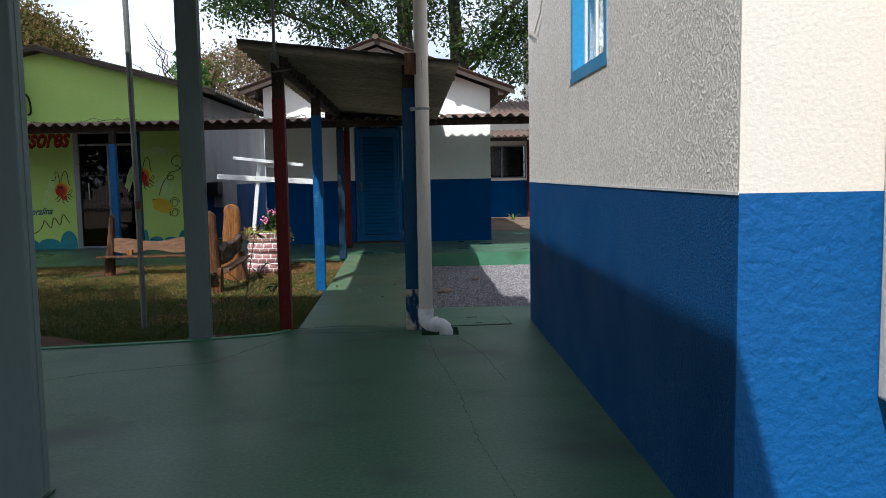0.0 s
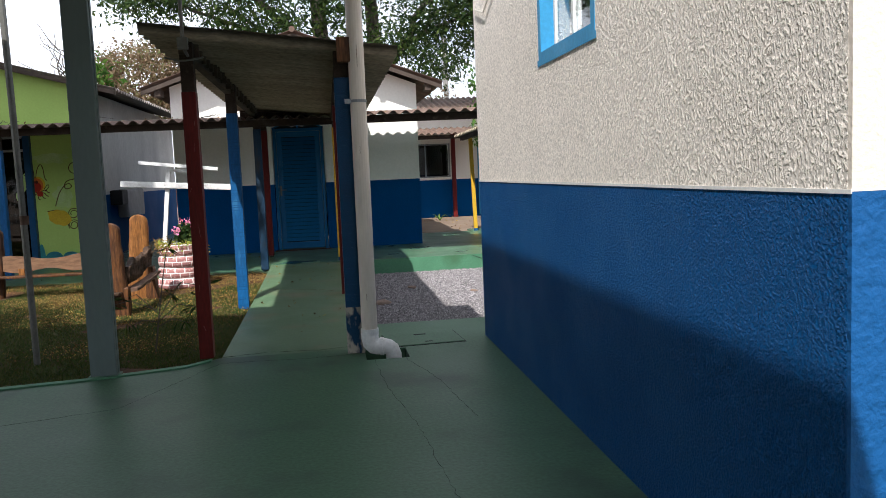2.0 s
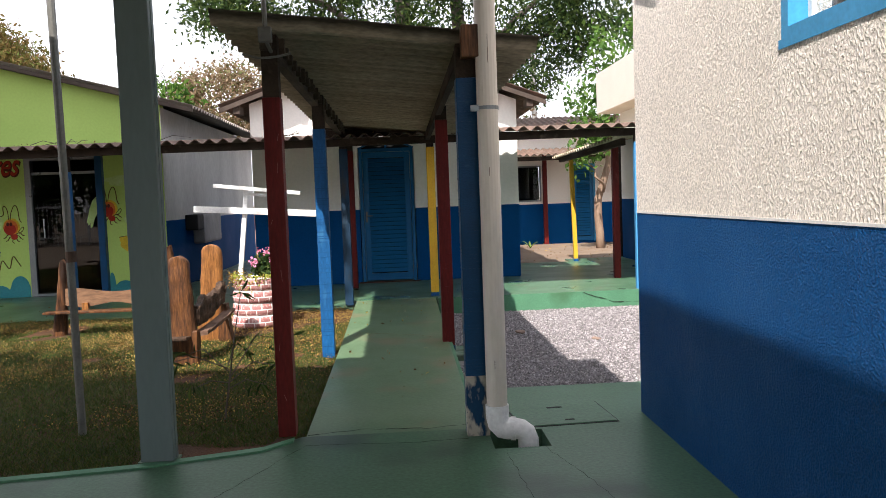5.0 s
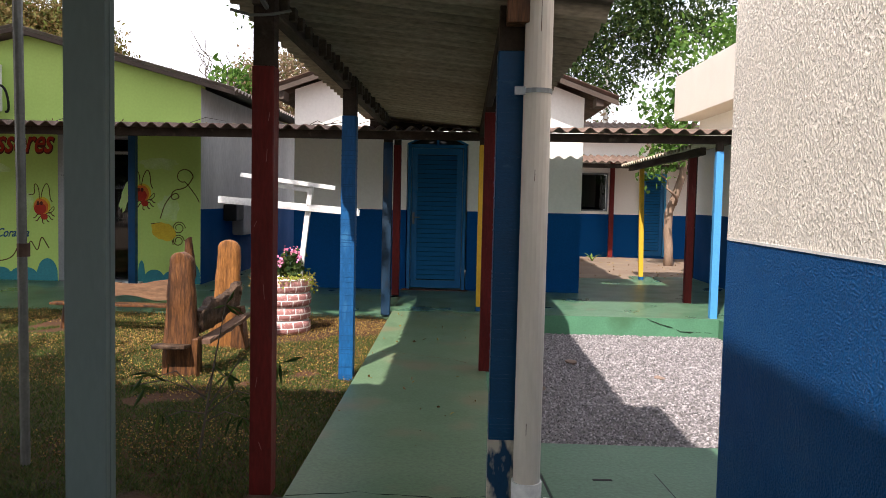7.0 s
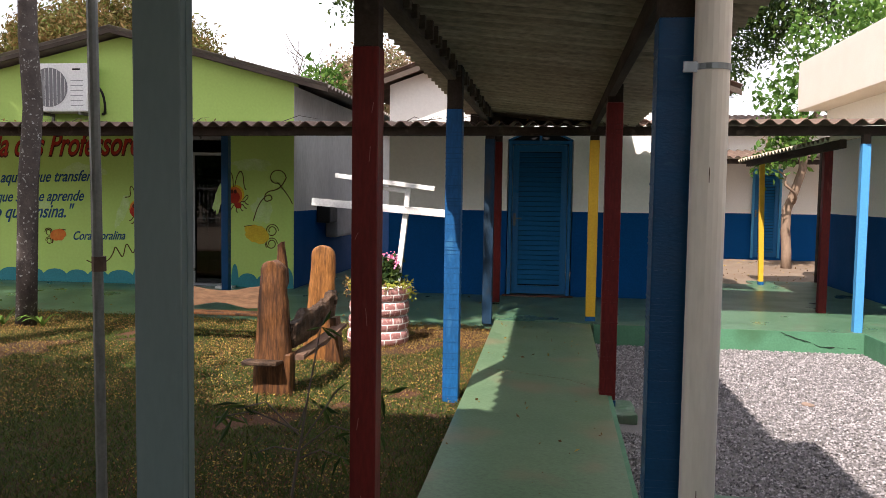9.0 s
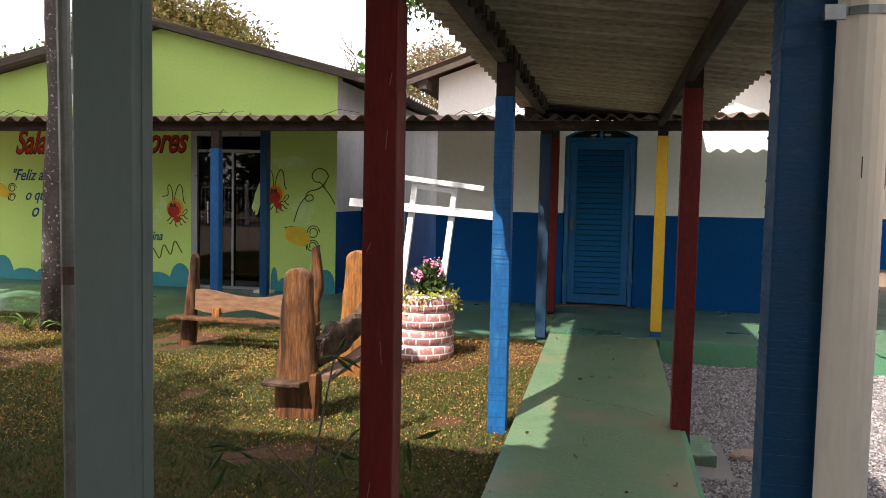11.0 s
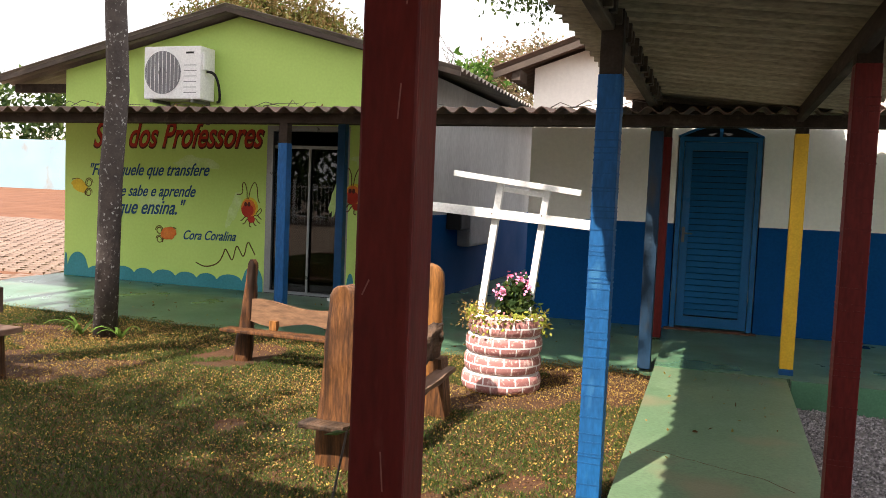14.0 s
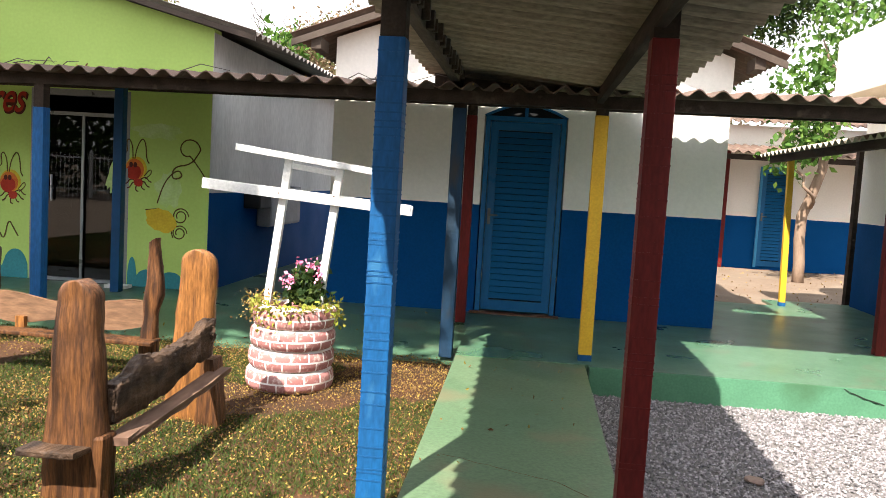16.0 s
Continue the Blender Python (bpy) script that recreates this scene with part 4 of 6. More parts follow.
part("arch_rim", tb(rim, 0.016, 8), DOORBLUE, d1, "blue painted arch rim")
part("mullion", bx(-0.235, -0.20, 14.34, 14.37, 2.215, 2.345), DOORBLUE, d1)
part("threshold", bx(-0.7, 0.26, 14.18, 14.32, 0.098, 0.108), SOIL, d1)

# ---- lime green staff room ----
GX0, GX1, GY = -9.07, -3.68, 14.30
DX0, DX1 = -5.80, -4.62
outline = [(GX0, -0.1), (DX0, -0.1), (DX0, 2.27), (DX1, 2.27), (DX1, -0.1), (GX1, -0.1), (GX1, 3.0), (-6.25, 3.67), (GX0, 3.01)]
wg = solid("wall_green", pr(outline, "y", GY, GY + 0.2), GREEN, "lime green painted gable wall with a cartoon mural", "wall", kind="structure")
ws = solid("wall_alley", bx(GX1 - 0.2, GX1, GY + 0.2, 22, -0.1, 1.2), BLUE, "weathered white side wall, its colour greyed for the alley shade, above a blue dado", "wall", kind="structure")
part("upper_wall", bx(GX1 - 0.2, GX1, GY + 0.2, 22, 1.2, 2.96), SHADEGREY, ws)
part("corner_face", bx(GX1 - 0.002, GX1 + 0.004, GY, GY + 0.2, 1.2, 2.96), SHADEGREY, ws)
part("corner_face", bx(GX1 - 0.002, GX1 + 0.004, GY, GY + 0.2, 0.09, 1.2), BLUE, ws)
wsl = solid("wall_green_side", bx(GX0, GX0 + 0.2, GY + 0.2, 22, -0.1, 3.0), GREEN, "lime green side wall", "wall", kind="structure")
solid("wall_green_back", pr([(GX0, -0.1), (GX1 - 0.1, -0.1), (GX1 - 0.1, 2.95), (-6.25, 3.6), (GX0, 2.95)], "y", 22, 22.2), GREEN, "back wall of the staff room", "wall", kind="structure")
# room surfaces coloured near-black to stand for an unlit interior
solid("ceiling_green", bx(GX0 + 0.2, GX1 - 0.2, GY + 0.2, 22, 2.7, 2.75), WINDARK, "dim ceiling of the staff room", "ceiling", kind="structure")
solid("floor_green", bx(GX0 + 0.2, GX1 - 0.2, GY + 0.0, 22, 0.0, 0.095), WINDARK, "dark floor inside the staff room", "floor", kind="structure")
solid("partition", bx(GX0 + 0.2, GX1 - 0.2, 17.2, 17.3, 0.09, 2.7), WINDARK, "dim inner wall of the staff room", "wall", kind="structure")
for xe, ze in ((-10.15, 2.83), (-3.10, 2.92)):
    solid("roof", corrugated((-6.25, 13.95, 3.75), (-6.25, 22.3, 3.75), (xe, 13.95, ze), (xe, 22.3, ze), along=4), ROOFGREY,
          "grey corrugated gable roof of the staff room", "roof", kind="structure")
    part("fascia", pr([(-6.25, 3.725), (xe, ze - 0.025), (xe, ze - 0.085), (-6.25, 3.665)], "y", 13.955, 13.985), TRIMBROWN, wg, "brown fascia strip")
tagged(solid("eave_beam", bx(-10.05, -9.07, 14.35, 14.45, 2.70, 2.82), DARKWOOD), "dark timber eave beam", "beam")

gd = tagged(new("door_2"), "dark glass sliding door in a grey aluminium frame", "door", kind="structure")
gd.location = (-5.2, 14.36, 0.1)
bm = bx(DX0, DX0 + 0.09, 14.30, 14.42, 0.096, 2.27)
box(bm, DX1 - 0.06, DX1, 14.30, 14.42, 0.096, 2.27)
box(bm, DX0 + 0.09, DX1 - 0.06, 14.30, 14.42, 2.20, 2.27)
box(bm, DX0 + 0.09, DX1 - 0.06, 14.30, 14.42, 0.096, 0.13)
part("door_frame", bm, ALU, gd, "grey aluminium frame")
part("transom", bx(DX0 + 0.09, DX1 - 0.06, 14.33, 14.38, 1.98, 2.02), ALU, gd)
for a, b, y in ((DX0 + 0.09, -5.18, 14.345), (-5.24, DX1 - 0.06, 14.375)):
    p = part("pane", bx(a, b, y, y + 0.008, 0.13, 1.98), GLASSDARK, gd, "dark reflecting glass pane")
    part("stile", bx(a if a > -5.3 else b - 0.03, a + 0.03 if a > -5.3 else b, y - 0.006, y + 0.014, 0.13, 1.98), ALU, p)
part("pull", tb([(-5.55, 14.31, 1.0), (-5.55, 14.31, 1.3)], 0.012, 8), ALU, gd)
part("notice", bx(-4.70, -4.63, 14.285, 14.297, 1.3, 1.42), PAPER, gd)
tagged(solid("door_mat", bx(-4.75, -4.50, 14.05, 14.2, 0.09, 0.125, bev=0.004), WELLWHITE), "small white block by the glass door", "block")
for k, (x, z, w, h) in enumerate(((-5.4, 0.09, 0.9, 0.75), (-6.6, 0.09, 0.8, 1.6))):
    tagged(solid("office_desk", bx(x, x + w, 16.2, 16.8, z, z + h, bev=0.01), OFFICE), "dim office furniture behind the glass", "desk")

# mural
def lettering(body, x0, x1, z, material, shear=0.25, thick=0.0, tall=1.5, y=GY - 0.004, tilt=0.0):
    cu = bpy.data.curves.new("lettering", "FONT")
    cu.body, cu.size, cu.shear, cu.extrude, cu.offset = body, 1.0, shear, 0.002, thick
    ob = bpy.data.objects.new("lettering", cu)
    scene.collection.objects.link(ob)
    bpy.context.view_layer.update()
    me = bpy.data.meshes.new_from_object(ob.evaluated_get(bpy.context.evaluated_depsgraph_get()))
    bpy.data.objects.remove(ob)
    xs = [v.co.x for v in me.vertices]
    k = (x1 - x0) / (max(xs) - min(xs))
    m = pose(x0, y, z, 90, -tilt, 0) @ Matrix.Diagonal((k, k * tall, 1, 1)) @ Matrix.Translation((-min(xs), 0, 0))
    me.transform(m)
    me.materials.clear()
    me.materials.append(material)
    o = new("lettering", me)
    o.parent = wg
    return o


tagged(lettering("Sala dos Professores", -8.58, -5.83, 1.93, SIGNDARK, 0.42, 0.030, 1.5, GY - 0.003, 1.0), "dark outline of red script lettering")
tagged(lettering("Sala dos Professores", -8.56, -5.85, 1.945, SIGNRED, 0.42, 0.008, 1.5, GY - 0.007, 1.0), "red painted script lettering")
for body, a, b, z in (("\"Feliz aquele que transfere", -8.62, -6.66, 1.54), ("o que sabe e aprende", -8.42, -6.87, 1.26), ("o que ensina.\"", -8.32, -7.02, 1.02),
                      ("Cora Coralina", -7.05, -6.23, 0.72)):
    tagged(lettering(body, a, b, z, SIGNBLUE, 0.45, 0.012, 1.25, tilt=1.5), "blue painted script lettering")


def stroke(pts, r=0.009, material=MURALLINE):
    """A painted line on the wall, laid flat."""
    for _ in range(2):
        q = [pts[0]]
        for p0, p1 in zip(pts, pts[1:]):
            q += [tuple(0.75 * a + 0.25 * b for a, b in zip(p0, p1)), tuple(0.25 * a + 0.75 * b for a, b in zip(p0, p1))]
        pts = q + [pts[-1]]
    bm = tb([(x, 0, z) for x, z in pts], r, 6)
    bmesh.ops.scale(bm, verts=bm.verts, vec=(1, 0.3, 1))
    bmesh.ops.translate(bm, verts=bm.verts, vec=(0, GY - 0.002, 0))
    return part("painted_line", bm, material, wg)


def blotch(name, x, z, rx, rz, material, n=22, rag=0.0, y=GY - 0.004, seed=0, turn=0.0):
    o = []
    for i in range(n):
        a = 2 * math.pi * i / n
        k = 1 + rag * noise.noise((math.cos(a) * 2, math.sin(a) * 2, seed))
        u, v = rx * k * math.cos(a), rz * k * math.sin(a)
        o.append((x + u * math.cos(turn) - v * math.sin(turn), z + u * math.sin(turn) + v * math.cos(turn)))
    return part(name, pr(o, "y", y, GY), material, wg)


def bee(x, z, s):
    blotch("painted_smear", x - 0.42 * s, z - 0.02 * s, 0.13 * s, 0.46 * s, MURALPALE, rag=0.5, y=GY - 0.0015, seed=x, turn=-0.35)
    blotch("painted_halo", x + 0.02 * s, z + 0.04 * s, 0.23 * s, 0.25 * s, MURALYEL, y=GY - 0.002)
    blotch("painted_halo", x - 0.01 * s, z + 0.02 * s, 0.20 * s, 0.22 * s, ORANGE, y=GY - 0.003)
    blotch("painted_body", x - 0.03 * s, z - 0.03 * s, 0.165 * s, 0.155 * s, SIGNRED, rag=0.1, y=GY - 0.004, seed=x)
    blotch("painted_tail", x + 0.08 * s, z - 0.24 * s, 0.10 * s, 0.08 * s, SIGNRED, rag=0.2, y=GY - 0.004, seed=z)
    for sx in (-1, 1):
        blotch("painted_eye", x - 0.04 * s + 0.045 * sx * s, z + 0.12 * s, 0.04 * s, 0.055 * s, SIGNDARK, y=GY - 0.005)
    stroke([(x - 0.05 * s, z + 0.24 * s), (x - 0.06 * s, z + 0.50 * s), (x - 0.14 * s, z + 0.66 * s), (x - 0.20 * s, z + 0.58 * s), (x - 0.16 * s, z + 0.36 * s), (x - 0.34 * s, z + 0.34 * s)], 0.007)
    stroke([(x - 0.01 * s, z + 0.24 * s), (x + 0.03 * s, z + 0.48 * s), (x + 0.14 * s, z + 0.68 * s), (x + 0.22 * s, z + 0.56 * s), (x + 0.24 * s, z + 0.24 * s), (x + 0.30 * s, z + 0.16 * s)], 0.007)
    for k, (a, b) in enumerate(((-0.16, -0.26), (-0.10, -0.34), (0.02, -0.40), (0.16, -0.36), (0.26, -0.30), (0.30, -0.20))):
        stroke([(x + 0.05 * s, z - 0.22 * s), (x + (a * 0.7 + 0.02) * s, z + (b + 0.10) * s), (x + a * s, z + b * s), (x + (a + (0.06 if a > 0 else -0.06)) * s, z + (b - 0.02) * s)], 0.007, SIGNDARK)
    stroke([(x + 0.20 * s, z - 0.10 * s), (x + 0.33 * s, z + 0.06 * s), (x + 0.36 * s, z - 0.04 * s), (x + 0.22 * s, z - 0.16 * s)], 0.006)


def curl(x, z, s, flip=1, turns=1.6, n=20):
    return [(x + flip * s * (1 - 0.55 * i / n) * math.cos(turns * 2 * math.pi * i / n), z + s * (1 - 0.55 * i / n) * math.sin(turns * 2 * math.pi * i / n)) for i in range(n + 1)]


def butterfly(x, z, s, material, flip=1):
    blotch("painted_wing", x - 0.17 * s * flip, z + 0.05 * s, 0.26 * s, 0.17 * s, material, rag=0.3, seed=x, turn=-0.35 * flip)
    stroke([(x - 0.42 * s * flip, z + 0.2 * s), (x - 0.1 * s * flip, z + 0.24 * s), (x + 0.02 * s * flip, z - 0.2 * s)], 0.007)
    stroke(curl(x + 0.13 * s * flip, z + 0.13 * s, 0.13 * s, flip), 0.007)
    stroke(curl(x + 0.12 * s * flip, z - 0.12 * s, 0.12 * s, flip), 0.007)


bee(-6.05, 1.17, 0.55)
bee(-4.55, 1.40, 0.55)
butterfly(-8.72, 1.36, 0.55, MURALYEL)
butterfly(-7.38, 0.76, 0.5, ORANGE, -1)
butterfly(-4.10, 0.82, 0.75, MURALYEL)
stroke([(-6.85, 0.42), (-6.7, 0.36), (-6.5, 0.42), (-6.42, 0.55)] + [(-6.42 + 0.17 * k + 0.085 * u, 0.55 + 0.06 * k + 0.12 * math.sin(math.pi * u)) for k in range(3) for u in (0.3, 1.0, 1.7)], 0.009)
stroke([(-4.28, 1.05), (-4.2, 1.30), (-4.05, 1.45), (-3.98, 1.36), (-4.12, 1.32), (-4.1, 1.47), (-3.9, 1.50)] + curl(-3.93, 1.66, 0.14, 1, 0.8) + [(-3.75, 1.4), (-3.70, 1.30)], 0.008)
for x, z, a, b in ((-6.9, 1.75, 0.35, 0.10), (-4.3, 1.85, 0.3, 0.09), (-7.6, 1.2, 0.2, 0.15), (-4.15, 1.2, 0.16, 0.2)):
    blotch("painted_smear", x, z, a, b, MURALPALE, rag=0.6, y=GY - 0.0015, seed=x)
for a, b, lump in ((GX0 + 0.002, DX0 - 0.01, 0.42), (DX1 + 0.01, GX1 - 0.002, 0.34)):
    o = [(a, 0.092), (b, 0.092)]
    x = b
    k = 0
    while x > a + 0.02:
        w = min(lump * (0.85 + 0.4 * noise.noise((x * 3, 2, 1))), x - a)
        h = 0.07 + 0.05 * (0.5 + noise.noise((x * 2, 5, 1))) + (0.14 if x > b - 0.05 or x - w < a + 0.1 else 0)
        o += [(x - w * u, 0.19 + h * math.sqrt(max(0.0, 1 - (2 * u - 1) ** 2))) for u in np.linspace(0.02, 0.98, 11)]
        x -= w
        k += 1
    part("painted_cloud", pr(o, "y", GY - 0.005, GY), TEAL, wg, "teal painted cloud band")

# outdoor unit of the air conditioner
e = thing("air_conditioner", (-6.98, 14.0, 2.46), "white outdoor air conditioner unit on the wall bracket", "air conditioner")
ax0, ax1, az0, az1, ay = -7.45, -6.58, 2.56, 3.24, 13.93
body = part("casing", bx(ax0, ax1, ay, ay + 0.32, az0, az1, bev=0.02), ACWHITE, e)
fc = (ax0 + 0.30, (az0 + az1) / 2)
part("fan_recess", tb([(fc[0], ay - 0.004, fc[1]), (fc[0], ay + 0.002, fc[1])], 0.272, 32), GRILLE, body)
for k in range(5):
    part("fan_blade", box(bmesh.new(), -0.05, 0.05, -0.001, 0.001, 0.03, 0.24, m=pose(fc[0], ay - 0.006, fc[1], 0, 72 * k, 0)), GRILLE, body)
for r in (0.06, 0.17, 0.272):
    part("grille_ring", tb([(fc[0] + r * math.cos(a), ay - 0.014, fc[1] + r * math.sin(a)) for a in np.linspace(0, 2 * math.pi, 33)], 0.0045, 5), GRILLE, body)
for k in range(9):
    x = -0.24 + 0.06 * k
    h = math.sqrt(max(0.0, 0.27 ** 2 - x * x))
    part("grille_bar", tb([(fc[0] + x, ay - 0.014, fc[1] - h), (fc[0] + x, ay - 0.014, fc[1] + h)], 0.004, 5), ACWHITE, body)
for k in range(6):
    part("vent_rib", bx(ax1 - 0.25, ax1 - 0.06, ay - 0.004, ay + 0.001, az0 + 0.08 + 0.07 * k, az0 + 0.088 + 0.07 * k), GRILLE, body)
part("badge", bx(ax1 - 0.22, ax1 - 0.10, ay - 0.004, ay + 0.001, az1 - 0.10, az1 - 0.075), BLACK, body, "small dark badge bar")
part("valve_cover", bx(ax1, ax1 + 0.03, ay + 0.03, ay + 0.13, az0 + 0.38, az0 + 0.6, bev=0.008), ACWHITE, body)
part("hose", tb([(ax1 + 0.02 + 0.10 * math.sin(math.pi * u) ** 0.8, ay + 0.1 + 0.26 * u, az0 + 0.36 - 0.34 * u + 0.06 * math.sin(6.0 * u)) for u in np.linspace(0, 1, 19)], 0.018, 8), BLACK, body, "black insulated hose")
for x in (ax0 + 0.12, ax1 - 0.12):
    part("bracket", bx(x - 0.02, x + 0.02, ay, GY - 0.001, az0 - 0.04, az0), GALV, e)
    part("bracket", bx(x - 0.02, x + 0.02, GY - 0.03, GY - 0.001, az0 - 0.3, az0 - 0.04), GALV, e)

# boxes on the alley wall
e = thing("meter_box", (-3.6, 16.3, 0.8), "grey plastic meter box on the alley wall", "box")
part("casing", bx(-3.68, -3.48, 15.9, 17.3, 0.75, 1.28, bev=0.04), GRILLE, e)
part("lid", bx(-3.68, -3.46, 15.4, 15.85, 1.0, 1.27, bev=0.03), BLACK, e, "small black box")

# ---- right-hand building, back building ----
wr = wall_x("wall_right", 4.34, 4.54, 7.2, 17.2, -0.1, 3.0, 1.25, BLUE, WHITE, (), "classroom side wall, cream above blue")
solid("wall_right_end", bx(4.54, 9, 17.0, 17.2, -0.1, 3.0), WHITE, "end wall of the side building", "wall", kind="structure")
solid("canopy", bx(3.92, 9, 8.2, 17.35, 2.92, 3.70, bev=0.01), STUCCO_FINE, "pale flat concrete canopy edge", "canopy", kind="structure")
bk = solid("wall_garden", bx(1.0, 12, 23, 23.2, -0.1, 1.13), BLUE, "far garden wall, cream above blue", "wall", kind="structure")
bm = bx(1.0, 2.35, 23, 23.2, 1.13, 3.0)
box(bm, 2.35, 3.75, 23, 23.2, 1.13, 1.20)
box(bm, 2.35, 3.75, 23, 23.2, 2.15, 3.0)
box(bm, 3.75, 12, 23, 23.2, 1.13, 3.0)
part("upper_wall", bm, WHITE, bk)
w2 = tagged(new("window_2"), "dark sliding window in a white frame", "window", kind="structure")
w2.location = (3.05, 23, 1.2)
bm = bmesh.new()
for a in ((2.35, 2.385, 1.2, 2.15), (3.715, 3.75, 1.2, 2.15), (2.385, 3.715, 1.2, 1.235), (2.385, 3.715, 2.115, 2.15), (3.035, 3.065, 1.235, 2.115)):
    box(bm, a[0], a[1], 22.98, 23.06, a[2], a[3])
part("window_frame", bm, ALU, w2)
for a, b in ((2.40, 3.03), (3.07, 3.70)):
    part("pane", bx(a, b, 23.02, 23.03, 1.25, 2.10), GLASSDARK, w2)
solid("room_beyond", bx(2.3, 3.8, 23.9, 24.0, 0.9, 2.4), WINDARK, "near-black board standing in for the unlit room behind the far window", "wall", kind="structure")
louvre_door("door_3", 4.55, 5.20, 0.10, 2.17, 22.96, "closed blue louvred door of the far building", 26)
solid("roof", corrugated((1.0, 21.25, 2.36), (12, 21.25, 2.36), (1.0, 23.2, 2.62), (12, 23.2, 2.62), along=3), ROOFTILE, "rusty tiled porch roof", "roof", kind="structure")
solid("roof", corrugated((1.0, 22.6, 3.05), (12, 22.6, 3.05), (1.0, 26, 3.7), (12, 26, 3.7), along=3), ROOFTILE, "brown tiled roof of the far building", "roof", kind="structure")
post(3.83, 22.85, 0.05, 2.50, 0.11, RED, "red porch post of the far building", 0.0)
tagged(solid("roof_beam", bx(1.0, 12, 21.36, 21.44, 2.22, 2.32), DARKWOOD), "dark beam of the far porch", "beam")


# ---- yard furniture ----
def roughen(bm, amt, freq, seed=0):
    for v in bm.verts:
        n = noise.noise_vector(v.co * freq + Vector((seed, 0, 0)))
        v.co += n * amt
    return bm


def slab_upright(outline, y0, y1, seed, rows=40, cols=6):
    """A sawn trunk slab standing upright: outline in x and z, thick along y, its arrises worn round."""
    zs = [z for _, z in outline]
    lo, hi = min(zs), max(zs)
    bm = bmesh.new()
    rings = []
    for k in range(rows + 1):
        z = lo + (hi - lo) * min(0.9985, 1 - (1 - k / rows) ** 1.25 + 0.0005)
        xs = []
        for (xa, za), (xb, zb) in zip(outline, outline[1:] + outline[:1]):
            if (za - z) * (zb - z) <= 0 and za != zb:
                xs.append(xa + (xb - xa) * (z - za) / (zb - za))
        a, b = min(xs), max(xs)
        ring = []
        for side in (0, 1):
            for c in range(cols + 1):
                u = c / cols if side == 0 else 1 - c / cols
                edge = max(0.0, abs(2 * u - 1) - 0.6) / 0.4
                inset = 0.016 * edge ** 2
                ring.append(bm.verts.new((a + (b - a) * u, y0 + inset if side == 0 else y1 - inset, z)))
        rings.append(ring)
    m = len(rings[0])
    for p, q in zip(rings, rings[1:]):
        for c in range(m):
            bm.faces.new((p[c], p[(c + 1) % m], q[(c + 1) % m], q[c]))
    bm.faces.new(rings[0][::-1])
    bm.faces.new(rings[-1])
    for f in bm.faces:
        f.smooth = True
    return roughen(roughen(bm, 0.010, 7, seed), 0.004, 30, seed + 5)


def round_top(xl, xr, zt, n=9, sk=0.0):
    c, r = (xl + xr) / 2, (xr - xl) / 2
    return [(c + r * math.cos(a) + sk * math.sin(a), zt - r * 0.9 + r * 0.9 * math.sin(a)) for a in np.linspace(0, math.pi, n)]


e = thing("log_bench", (-2.0, 9.55, -0.05), "rustic bench of sawn trunk slabs with a gnarled slab back", "bench", "rustic benches")
part("upright", slab_upright([(-2.225, -0.07), (-1.925, -0.07), (-1.94, 0.25), (-1.965, 0.55)] + round_top(-2.16, -1.98, 0.965) + [(-2.185, 0.55), (-2.205, 0.25)], 8.86, 8.97, 1), LOG, e, "tall rounded trunk slab")
part("upright", slab_upright([(-2.255, -0.07), (-1.99, -0.07), (-1.995, 0.50), (-1.955, 0.545), (-1.95, 0.70)] + round_top(-2.165, -1.955, 1.0) + [(-2.19, 0.60), (-2.225, 0.25)], 10.16, 10.24, 2), LOGLIGHT, e, "broad golden trunk slab with a notch")
n = 34
top, bot = [], []
for i in range(n + 1):
    u = i / n
    y = 8.96 + 1.16 * u
    knob = 0.055 * math.exp(-((u - 0.27) / 0.08) ** 2) + 0.045 * math.exp(-((u - 0.93) / 0.05) ** 2)
    top.append((y, 0.475 + 0.10 * u + knob + 0.010 * math.sin(u * 31)))
    bot.append((y, 0.285 + 0.105 * u + 0.018 * math.sin(u * 9 + 1) + (0.05 * (u - 0.85) if u > 0.85 else 0)))
bm = pr(bot + top[::-1], "x", -1.985, -1.915)
bmesh.ops.bevel(bm, geom=list(bm.edges), offset=0.014, segments=2, affect="EDGES")
bmesh.ops.triangulate(bm, faces=[f for f in bm.faces if len(f.verts) > 4])
bmesh.ops.subdivide_edges(bm, edges=[ed for ed in bm.edges if ed.calc_length() > 0.07], cuts=2)
slab_back = part("back_slab", roughen(roughen(bm, 0.016, 9, 4), 0.007, 26, 9), LOGDARK, e, "dark gnarled live-edge slab with a burnt knob end", smooth=True)
bm = bmesh.new()
bmesh.ops.create_icosphere(bm, subdivisions=3, radius=0.085)
bmesh.ops.scale(bm, verts=bm.verts, vec=(0.62, 0.8, 1.05))
bmesh.ops.translate(bm, verts=bm.verts, vec=(-1.945, 10.06, 0.50))
part("knot", roughen(roughen(bm, 0.05, 11, 2), 0.012, 40, 3), LOGDARK, slab_back, "burnt knotty lump")
bm = pr([(8.93, 0.215), (9.55, 0.225), (10.2, 0.265), (10.2, 0.295), (9.6, 0.265), (8.93, 0.25)], "x", -1.945, -1.845)
bmesh.ops.subdivide_edges(bm, edges=bm.edges, cuts=3, use_grid_fill=True)
part("seat", roughen(bm, 0.018, 5, 7), SEATWOOD, e, "worn split-log seat board")
part("seat_support", roughen(bx(-2.26, -1.985, 8.74, 8.88, 0.195, 0.228, bev=0.010), 0.016, 9, 3), LOGDARK, e)
